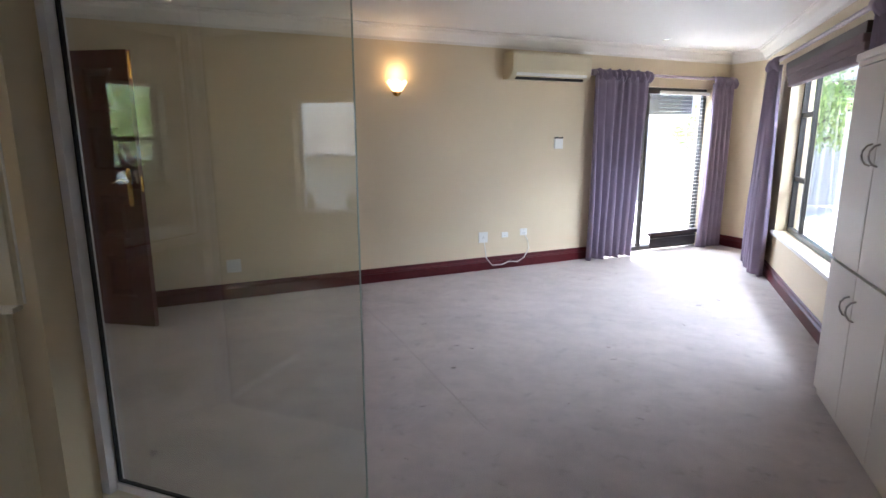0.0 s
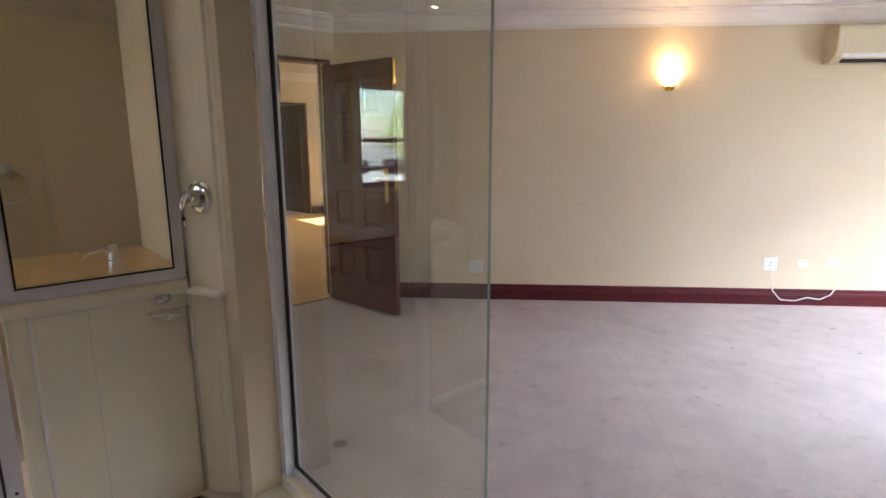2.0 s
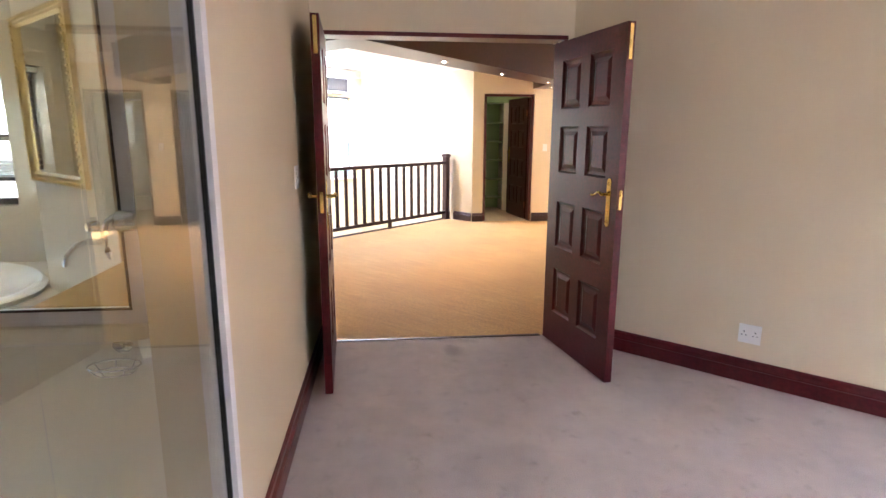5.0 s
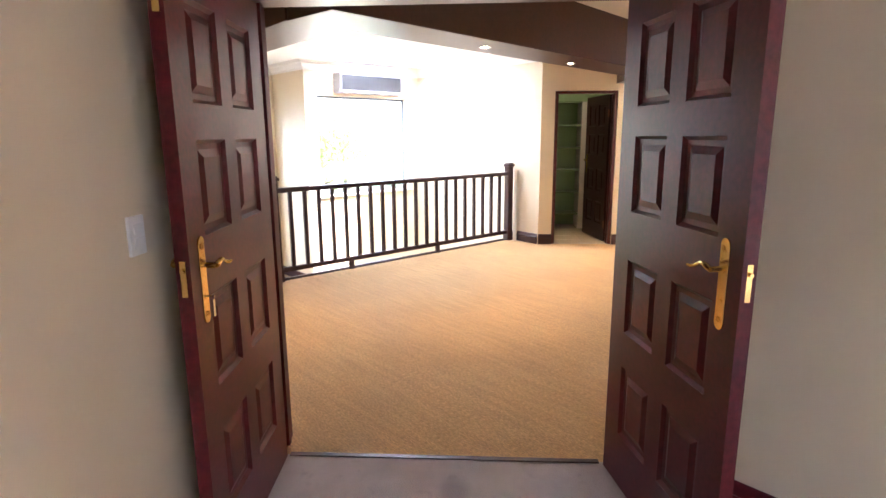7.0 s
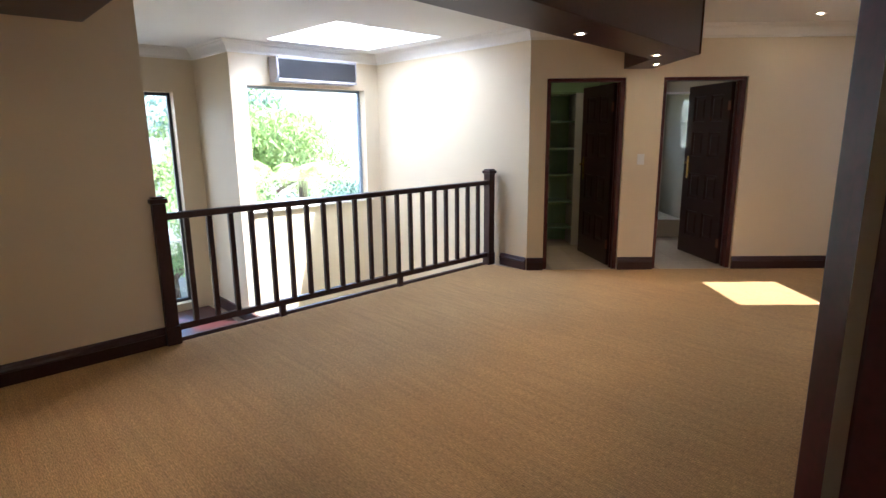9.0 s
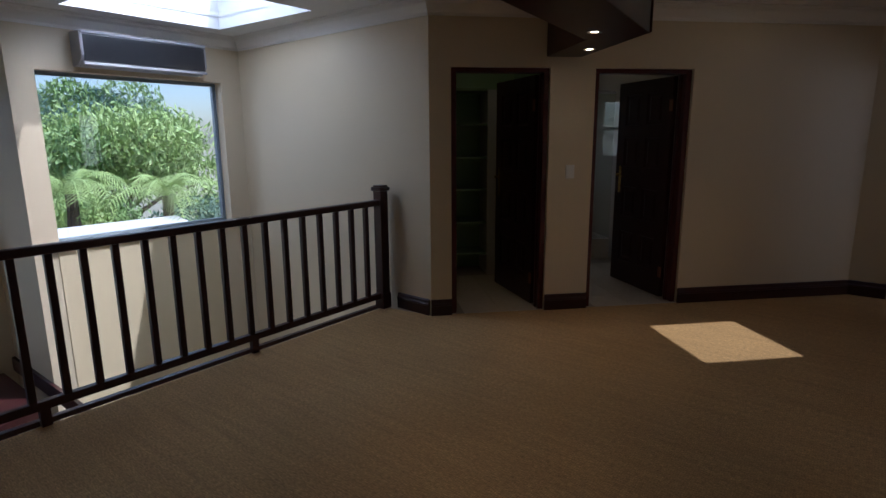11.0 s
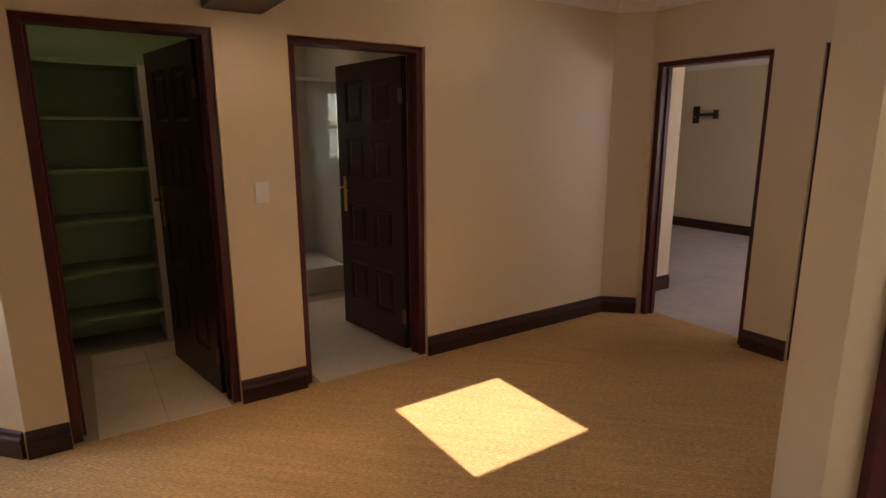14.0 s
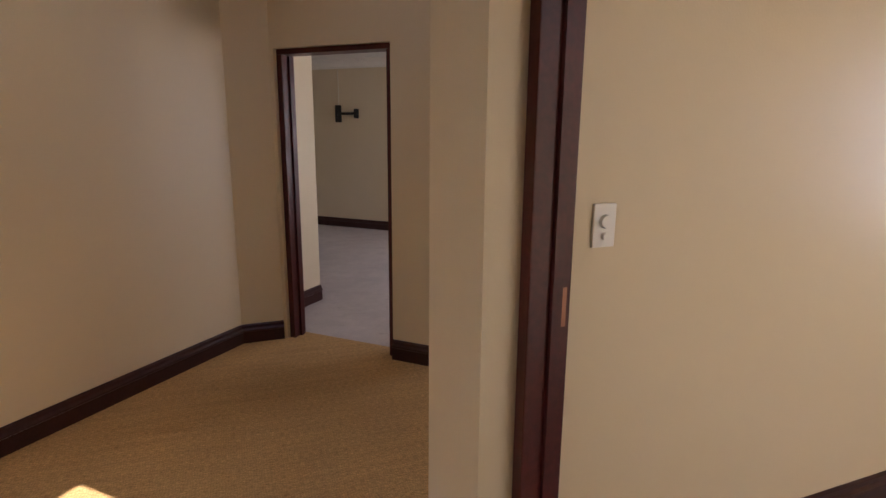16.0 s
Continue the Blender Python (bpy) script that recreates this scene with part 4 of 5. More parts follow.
blind(B2, B3, 6.17, nb - 0.32, 0.12, 1.96, y=0.03, pitch=0.045, tilt=4, material=SLATW, depth=0.012, label="pale slatted blind lowered over the sliding door")
blind(B2, B3, 6.17, nb - 0.32, 0.02, 0.22, y=0.03, pitch=0.02, tilt=30, label="dark bottom slats of the lowered blind")
window("window_bedroom", B4, B5, 1.55, 3.75, 0.5, 2.02, bars=(1.98,), cross=((1.6, 1.98, 1.62), (1.6, 1.98, 1.02)), y=0.13)
bm = bmesh.new()
box(bm, 1.5, -0.03, 0.465, 3.80, 0.12, 0.499, bevel=0.006)
o = mesh_ob("window_sill", bm, CORNICE)
o.matrix_world = frame_of(B4, B5)[0]
tagged(o, "white painted window sill", kind="structure")
root = new("roman_blind")
root.matrix_world = frame_of(B4, B5)[0]
tagged(root, "mauve brown folded blind drawn up at the window head", "blind")
bm = bmesh.new()
for k in range(3):
    box(bm, 1.62, -0.05 - 0.012 * k, 1.88 + 0.05 * k, 3.72, 0.02, 1.94 + 0.05 * k, bevel=0.012)
part("folded_cloth", bm, CURTAIN2, root)
bm = bmesh.new()
box(bm, 1.58, -0.07, 2.03, 3.75, 0.0, 2.10, bevel=0.004)
part("head_board", bm, BLIND, root, "dark head board")
# windows of the stair well
window("window_void", BL, BR, 0.08, 1.93, 0.60, 2.10, y=0.14, w=0.035, frame_mat=FRAMEG, label="large fixed window over the stair well")
window("window_void_low", BL, BR, 0.16, 1.83, -2.4, -1.15, y=0.14, w=0.035, frame_mat=FRAMEG, label="low window of the lower hall")
window("window_stair", SW, BL2, 0.35, 2.12, -0.68, 2.05, y=0.14, w=0.04, label="tall window beside the half landing")
# thin sheet over the wall, slightly lighter and yellower than the wall colour
bm = bmesh.new()
box(bm, 0.18, -0.012, -1.15, 1.81, -0.001, 0.574)
o = mesh_ob("wall_sheet", bm, WARMW)
o.matrix_world = frame_of(BL, BR)[0]
tagged(o, "warm cream sheet on the wall under the window", kind="structure")
bm = bmesh.new()
box(bm, 0.12, -0.04, 0.575, 2.00, 0.13, 0.599, bevel=0.005)
o = mesh_ob("window_sill", bm, CORNICE)
o.matrix_world = frame_of(BL, BR)[0]
tagged(o, "white painted window sill", kind="structure")
# bathroom windows
W0, W1 = (-3.7, -1.4), (-3.7, 0.43)
for a, b in ((0.28, 1.29), (1.56, 1.80)):
    window("window_bath", W0, W1, a, b, 0.93, 1.97, cross=((a, b, 1.41), (a, b, 1.12)), y=0.12, w=0.045)
    blind(W0, W1, a + 0.02, b - 0.02, 0.98, 1.96, y=0.05, pitch=0.045, tilt=4, material=SLATW, depth=0.02, label="pale slatted bathroom blind")
window("window_bath_south", (2.66, -1.4), (-3.7, -1.4), 3.5, 5.0, 0.65, 1.8, bars=(4.25,), y=0.12, w=0.04, frame_mat=ALU)
window("window_small_bath", (-11.4, 5.22), (-11.4, 6.5), 0.2, 1.0, 1.2, 2.0, cross=((0.2, 1.0, 1.6),), y=0.1, w=0.04)
# unseen window, added to hold the lamp that lights the third-room wall
window("window_third_unseen", (-4.6, 8.3), (-2.6, 6.3), 0.2, 0.75, 1.1, 2.0, y=0.1)
window("window_far_room", (-6.0, 12.57), (-6.0, 8.42), 0.8, 3.0, 0.8, 2.1, bars=(1.9,), y=0.1)


# ---------------------------------------------------------------- curtains
def curtain(m, w0, w1, x0, x1, ztop, zbot, folds, label, material=None, seed=0):
    """Pleated cloth, w0..w1 across at the top and x0..x1 at the hem, hanging in front of the wall (-y)."""
    root = new("curtain")
    root.matrix_world = m
    tagged(root, label, "curtain", "bedroom curtains")
    rnd = random.Random(seed)
    ph = [rnd.uniform(0, 6.28) for _ in range(4)]
    nu, nv = folds * 8, 22
    bm = bmesh.new()
    rows = []
    for j in range(nv + 1):
        v = j / nv
        z = ztop + (zbot - ztop) * v
        row = []
        for i in range(nu + 1):
            u = i / nu
            a, b = w0 + (x0 - w0) * v ** 1.3, w1 + (x1 - w1) * v ** 1.3
            wob = 0.35 * math.sin(u * 5 + ph[0]) + 0.25 * math.sin(u * 11 + v * 2 + ph[1])
            x = a + (b - a) * (u + 0.012 * math.sin(v * 4 + u * 9 + ph[2]))
            amp = 0.028 + 0.030 * min(1, v * 1.5)
            y = -0.11 - amp * math.sin(2 * math.pi * folds * u + wob * 1.6 + 0.5 * math.sin(v * 3 + ph[3])) - 0.012 * math.sin(4 * math.pi * folds * u + ph[1])
            row.append(bm.verts.new((x, y, z + (0.01 * math.sin(u * 20 + ph[2]) if j == nv else 0))))
        rows.append(row)
    for a, b in zip(rows, rows[1:]):
        for i in range(nu):
            bm.faces.new((a[i], a[i + 1], b[i + 1], b[i]))
    o = part("cloth", bm, material or CURTAIN, root, smooth=False)
    o.data.shade_smooth()
    sol = o.modifiers.new("thick", "SOLIDIFY")
    sol.thickness = 0.004
    # ruffled and knotted heading
    bm = bmesh.new()
    rows = []
    for j in range(7):
        v = j / 6
        row = []
        for i in range(nu * 2 + 1):
            u = i / (nu * 2)
            bulge = 0.035 * math.sin(math.pi * v)
            y = -0.11 - bulge - 0.030 * math.sin(2 * math.pi * folds * 1.7 * u + v * 2 + ph[0]) * (0.6 + 0.5 * v)
            row.append(bm.verts.new((w0 - 0.015 + (w1 - w0 + 0.03) * u, y, ztop - 0.05 + 0.12 * v + 0.012 * math.sin(u * 37 + ph[2]))))
        rows.append(row)
    for a, b in zip(rows, rows[1:]):
        for i in range(nu * 2):
            bm.faces.new((a[i], a[i + 1], b[i + 1], b[i]))
    o = part("ruffled_heading", bm, material or CURTAIN, root, "ruffled gathered heading")
    o.data.shade_smooth()
    o.modifiers.new("thick", "SOLIDIFY").thickness = 0.004


mB, mW = frame_of(B2, B3)[0], frame_of(B4, B5)[0]
curtain(mB, 5.08, 5.86, 5.06, 5.76, 2.08, 0.015, 7, "mauve floor-length curtain gathered beside the sliding door", seed=1)
curtain(mB, 6.90, 7.28, 6.84, 7.26, 2.06, 0.015, 5, "mauve floor-length curtain gathered by the room corner", seed=2)
curtain(mW, 1.05, 1.50, 0.75, 1.55, 2.10, 0.015, 6, "mauve floor-length curtain swept beside the window", seed=3)
curtain(mW, 4.13, 4.28, 4.14, 4.28, 2.10, 0.015, 2, "mauve floor-length curtain beside the cupboard", seed=4)


def rod(m, s0, s1, z):
    root = new("curtain_rod")
    root.matrix_world = m
    tagged(root, "mauve painted curtain rod on brackets", "curtain rod")
    bm = bmesh.new()
    cyl(bm, (s0, -0.11, z), (s1, -0.11, z), 0.017, n=12)
    part("pole", bm, RODM, root, smooth=True)
    for s in (s0, s1):
        bm = bmesh.new()
        lathe(bm, [(0.004, -0.05), (0.03, -0.035), (0.038, 0.0), (0.03, 0.03), (0.018, 0.045), (0.004, 0.05)], (s, -0.11, z), 12, "x")
        part("finial", bm, RODM, root, smooth=True)
    for s in (s0 + 0.06, s1 - 0.06):
        bm = bmesh.new()
        box(bm, s - 0.01, -0.11, z - 0.02, s + 0.01, 0.0, z + 0.005)
        part("bracket", bm, RODM, root)


rod(mB, 5.06, 7.22, 2.11)
rod(mW, 0.98, 4.0, 2.14)


# ---------------------------------------------------------------- cupboards
def cupboard(y0, y1, label):
    """A painted unit with its front at x = 2.03, between y0 and y1 (y1 nearer the window)."""
    root = new("built_in_cupboard")
    tagged(root, label, "cupboard", "built-in cupboards")
    root.location = (2.05, y0, 0)
    w = y1 - y0
    bm = bmesh.new()
    box(bm, 0, 0.001, 0, 0.58, w - 0.001, 1.80)
    part("carcass", bm, CUPB, root)
    bm = bmesh.new()
    box(bm, -0.035, 0.001, 1.80, 0.58, w - 0.001, 1.84, bevel=0.008)
    box(bm, -0.02, 0.001, 1.775, 0.0, w - 0.001, 1.80)
    part("cornice_moulding", bm, CUPB, root)
    for z0, z1, hz in ((0.05, 0.785, 0.62), (0.80, 1.77, 1.35)):
        for k in range(2):
            a, b = 0.002 + k * w / 2, (k + 1) * w / 2 - 0.002
            bm = bmesh.new()
            box(bm, -0.022, a, z0, -0.001, b, z1, bevel=0.005)
            d = part("cupboard_door", bm, CUPB, root)
            hy = b - 0.045 if k == 0 else a + 0.045
            bm = bmesh.new()
            tube(bm, [(-0.022, hy, hz - 0.05), (-0.042, hy + 0.004, hz - 0.042), (-0.055, hy + 0.008, hz - 0.02), (-0.058, hy + 0.008, hz), (-0.055, hy + 0.008, hz + 0.02), (-0.042, hy + 0.004, hz + 0.042), (-0.022, hy, hz + 0.05)], 0.005, 8)
            part("bow_handle", bm, NICKEL, root, "bowed metal handle", smooth=True)


cupboard(3.40, 4.24, "off-white painted two-tier cupboard beside the window")
cupboard(2.56, 3.40, "off-white painted two-tier cupboard along the wall")
cupboard(1.72, 2.56, "off-white painted two-tier cupboard at the row's end")
root = new("carved_ornament")
root.location = (2.12, 3.35, 1.84)
tagged(root, "small dark brown carved ornament on the cupboard", "ornament")
bm = bmesh.new()
lathe(bm, [(0.055, 0), (0.06, 0.02), (0.03, 0.05), (0.05, 0.09), (0.075, 0.13), (0.05, 0.18), (0.07, 0.20), (0.03, 0.25), (0.005, 0.27)], n=12)
for v in bm.verts:
    v.co.x += 0.012 * math.sin(v.co.z * 60 + v.co.y * 50)
part("carving", bm, WOODB, root, smooth=True)


# ---------------------------------------------------------------- shower
def shower():
    # low wall, window wall, pillar
    bm = bmesh.new()
    box(bm, -1.16, 1.27, 0, -1.04, 1.831, 0.875, bevel=0.012)
    tagged(mesh_ob("wall_shower_low", bm, SHOWER), "pale smooth plastered low wall of the shower", kind="structure")
    bm = bmesh.new()
    box(bm, -1.17, 1.258, 0.876, -1.0, 1.831, 0.925, bevel=0.012)
    tagged(mesh_ob("shower_ledge", bm, SHOWER), "pale ledge under the shower window", kind="structure")
    bm = bmesh.new()
    for z0, z1, pts in ((0, 0.889, [(-1.16, 1.832), (-1.03, 1.832), (-0.935, 1.90), (-0.92, 1.955), (-0.786, 1.965), (-0.786, 2.045), (-1.16, 2.045)]),
                        (0.889, ZB, [(-1.16, 1.832), (-1.03, 1.832), (-0.855, 1.92), (-0.845, 1.965), (-0.786, 1.972), (-0.786, 2.045), (-1.16, 2.045)])):
        a = [bm.verts.new((x, y, z0)) for x, y in pts]
        b = [bm.verts.new((x, y, z1)) for x, y in pts]
        caps = [bm.faces.new(a), bm.faces.new(b[::-1])]
        up = [bm.edges.new((p, q)) if not bm.edges.get((p, q)) else bm.edges.get((p, q)) for p, q in zip(a, b)]
        for i in range(len(a)):
            j = (i + 1) % len(a)
            bm.faces.new((a[i], a[j], b[j], b[i]))
        bmesh.ops.bevel(bm, geom=up, offset=0.014, segments=3, affect="EDGES")
    tagged(mesh_ob("shower_pillar", bm, SHOWER), "pale smooth plastered pillar of the shower", kind="structure")
    bm = bmesh.new()
    box(bm, -1.0, 1.845, 0.872, -0.85, 1.93, 0.892, Matrix.Translation((-0.92, 1.88, 0)) @ pose(0, 0, 0, 0, 0, 27) @ Matrix.Translation((0.92, -1.88, 0)), bevel=0.004)
    tagged(mesh_ob("pillar_ledge", bm, CORNICE), "chipped white ledge on the pillar", kind="structure")
    # raised corner beads and a joint on the plaster
    for name, p, q, r in (("corner_bead", (-1.042, 1.336, 0.02), (-1.042, 1.336, 0.868), 0.008), ("corner_bead", (-1.042, 1.336, 0.868), (-1.042, 1.832, 0.868), 0.009),
                          ("corner_bead", (-1.03, 1.838, 0.075), (-1.03, 1.838, 0.868), 0.007), ("corner_bead", (-0.852, 1.934, 0.895), (-0.852, 1.934, ZB), 0.008),
                          ("corner_bead", (-1.036, 1.828, 0.93), (-1.036, 1.828, ZB), 0.006)):
        bm = bmesh.new()
        tube(bm, [p, q], r, 10)
        tagged(mesh_ob(name, bm, CORNICE, smooth=True), "pale rounded plaster corner bead", kind="structure")
    bm = bmesh.new()
    box(bm, -1.0405, 1.500, 0.02, -1.0392, 1.5025, 0.86)
    tagged(mesh_ob("wall_joint", bm, CUPB), "fine joint in the shower wall", kind="structure")
    # window between shower and bath
    root = new("window_shower")
    tagged(root, "fixed white aluminium window between shower and bath", kind="structure")
    bm = bmesh.new()
    box(bm, -1.06, 1.27, 0.926, -1.02, 1.83, 0.966)
    box(bm, -1.06, 1.27, 0.966, -1.02, 1.31, ZB)
    box(bm, -1.06, 1.79, 0.966, -1.02, 1.83, ZB)
    part("window_frame", bm, ALU, root)
    bm = bmesh.new()
    for a in ((-1.022, 1.31, 0.966, -1.017, 1.317, ZB), (-1.022, 1.783, 0.966, -1.017, 1.79, ZB), (-1.022, 1.317, 0.966, -1.017, 1.783, 0.973)):
        box(bm, *a)
    part("gasket", bm, RUBBER, root, "black rubber gasket")
    bm = bmesh.new()
    box(bm, -1.043, 1.31, 0.966, -1.037, 1.79, ZB)
    part("pane", bm, SGLASS, root).visible_shadow = False
    # upright profile and narrow side pane
    root = new("shower_side_frame")
    tagged(root, "white aluminium shower upright with side glass", "shower frame")
    bm = bmesh.new()
    box(bm, -1.06, 1.205, 0.0, -1.0, 1.255, ZB)
    box(bm, -1.05, 1.18, 0.0, -1.012, 1.203, ZB)
    part("upright", bm, ALU, root)
    bm = bmesh.new()
    box(bm, -1.0, 1.198, 0.0, -0.996, 1.206, ZB)
    part("gasket", bm, RUBBER, root, "black rubber gasket")
    bm = bmesh.new()
    box(bm, -1.036, 0.55, 0.03, -1.028, 1.18, ZB)
    part("pane", bm, SGLASS, root).visible_shadow = False
    bm = bmesh.new()
    box(bm, -1.05, 0.55, 0.0, -1.012, 1.18, 0.03)
    part("bottom_channel", bm, ALU, root)
    for z in (0.29, 1.15, 2.0):
        bm = bmesh.new()
        cyl(bm, (-1.0, 1.232, z), (-0.997, 1.232, z), 0.006, n=8)
        part("screw", bm, RUBBER, root)
    # tall glass panel towards the bedroom
    root = new("glass_screen")
    tagged(root, "tall tinted glass shower panel in a white aluminium frame", "shower screen")
    bm = bmesh.new()
    box(bm, -0.745, 2.098, 0.15, 0.322, 2.106, ZB - 0.005)
    part("pane", bm, SGLASS, root).visible_shadow = False
    bm = bmesh.new()
    box(bm, 0.322, 2.0985, 0.15, 0.3235, 2.1055, ZB - 0.005)
    part("polished_edge", bm, EDGE, root, "dark polished glass edge")
    bm = bmesh.new()
    box(bm, -0.785, 2.055, 0.0, -0.745, 2.125, ZB)
    box(bm, -0.745, 2.085, 0.12, 0.30, 2.120, 0.15)
    part("channel", bm, ALU, root)
    bm = bmesh.new()
    box(bm, -0.745, 2.093, 0.15, -0.736, 2.111, ZB)
    box(bm, -0.736, 2.093, 0.15, 0.30, 2.111, 0.158)
    part("gasket", bm, RUBBER, root, "black rubber gasket")
    bm = bmesh.new()
    box(bm, -0.785, 2.05, 0.0, 0.30, 2.14, 0.119, bevel=0.008)
    tagged(mesh_ob("shower_kerb", bm, SHOWER), "pale kerb under the glass panel", kind="structure")
    bm = bmesh.new()
    box(bm, -1.03, 1.25, -0.02, 0.2, 1.93, 0.018)
    tagged(mesh_ob("shower_tray", bm, SHOWER), "pale smooth shower floor", kind="structure")
    bm = bmesh.new()
    box(bm, -0.91, 1.93, -0.02, 0.28, 2.049, 0.075, bevel=0.006)
    tagged(mesh_ob("shower_step", bm, SHOWER), "pale raised strip along the shower floor", kind="structure")
    root = new("floor_drain")
    root.location = (-0.975, 1.775, 0.018)
    tagged(root, "round metal shower drain grating", "drain")
    bm = bmesh.new()
    lathe(bm, [(0.042, 0), (0.042, 0.004), (0.034, 0.005), (0.034, 0.002), (0.002, 0.002)], n=20)
    part("ring", bm, CHROME, root)
    for i in range(5):
        bm = bmesh.new()
        x = -0.022 + 0.011 * i
        h = math.sqrt(0.03 ** 2 - x * x)
        box(bm, x - 0.002, -h, 0.002, x + 0.002, h, 0.0045)
        part("grate_bar", bm, RUBBER, root)
    # mixer
    root = new("shower_mixer")
    root.matrix_world = pose(-0.93, 1.878, 1.235, 0, 0, 27)
    tagged(root, "chrome single-lever shower mixer on a round plate", "mixer tap")
    bm = bmesh.new()
    lathe(bm, [(0.06, 0.0), (0.06, -0.006), (0.052, -0.012), (0.03, -0.014)], n=28, axis="y")
    part("wall_plate", bm, CHROME, root, smooth=True)
    bm = bmesh.new()
    lathe(bm, [(0.027, -0.01), (0.027, -0.05), (0.022, -0.062), (0.006, -0.068)], n=20, axis="y")
    part("body", bm, CHROME, root, smooth=True)
    bm = bmesh.new()
    tube(bm, [(0, -0.055, 0.012), (0.0, -0.075, 0.0), (0.0, -0.085, -0.03), (0.0, -0.082, -0.075), (0.0, -0.078, -0.095)], [0.012, 0.011, 0.009, 0.008, 0.005], 10)
    part("lever", bm, CHROME, root, smooth=True)
    # soap basket
    root = new("soap_basket")
    root.matrix_world = pose(-1.04, 1.745, 0.83, 0, 0, 90)
    tagged(root, "chrome wire soap basket on a round bracket", "soap dish")
    bm = bmesh.new()
    lathe(bm, [(0.028, 0.0), (0.028, -0.006), (0.012, -0.012), (0.010, -0.03)], (0, 0, 0.03), 18, "y")
    part("bracket", bm, CHROME, root, smooth=True)
    ring = [(0.07 * math.cos(a), -0.065 + 0.045 * math.sin(a), -0.01) for a in [2 * math.pi * k / 20 for k in range(21)]]
    bm = bmesh.new()
    tube(bm, ring, 0.0028, 6)
    tube(bm, [(x * 0.75, -0.065 + (y + 0.065) * 0.75, -0.03) for x, y, z in ring], 0.0022, 6)
    part("rim", bm, CHROME, root, smooth=True)
    for i in range(7):
        a = 2 * math.pi * i / 7
        bm = bmesh.new()
        tube(bm, [(0.07 * math.cos(a), -0.065 + 0.045 * math.sin(a), -0.01), (0.052 * math.cos(a), -0.065 + 0.034 * math.sin(a), -0.03)], 0.002, 6)
        part("wire", bm, CHROME, root)


shower()


# ---------------------------------------------------------------- bathroom beyond the shower
def gilt_mirror(m, w, h, label):
    root = new("gilt_mirror")
    root.matrix_world = m
    tagged(root, label, "mirror")
    bm = bmesh.new()
    box(bm, -w / 2 + 0.03, -0.012, -h / 2 + 0.03, w / 2 - 0.03, -0.002, h / 2 - 0.03)
    part("mirror_glass", bm, MIRROR, root, "silvered mirror glass")
    prof = [(0.0, 0.0), (0.0, 0.025), (0.018, 0.036), (0.03, 0.022), (0.045, 0.028), (0.06, 0.012), (0.06, 0.0)]
    bm = bmesh.new()
    rings = []
    for i, y in prof:
        rings.append([bm.verts.new(v) for v in ((-w / 2 + i, -y, -h / 2 + i), (w / 2 - i, -y, -h / 2 + i), (w / 2 - i, -y, h / 2 - i), (-w / 2 + i, -y, h / 2 - i))])
    for a, b in zip(rings, rings[1:]):
        for k in range(4):
            bm.faces.new((a[k], a[(k + 1) % 4], b[(k + 1) % 4], b[k]))
    part("frame", bm, GILT, root, "antique gold frame")
    bm = bmesh.new()
    nx, nz = int(w / 0.035), int(h / 0.035)
    for k in range(nx):
        for z in (-h / 2 + 0.018, h / 2 - 0.018):
            bmesh.ops.create_icosphere(bm, subdivisions=1, radius=0.011, matrix=Matrix.Translation((-w / 2 + (k + 0.5) * w / nx, -0.034, z)))
    for k in range(nz):
        for x in (-w / 2 + 0.018, w / 2 - 0.018):
            bmesh.ops.create_icosphere(bm, subdivisions=1, radius=0.011, matrix=Matrix.Translation((x, -0.034, -h / 2 + (k + 0.5) * h / nz)))
    part("beading", bm, GILT, root, "antique gold beading")


gilt_mirror(on_wall((-3.0, 0.43), (-2.2, 1.23), 0.46, 1.62), 0.82, 0.90, "gold-framed mirror above the corner bath")


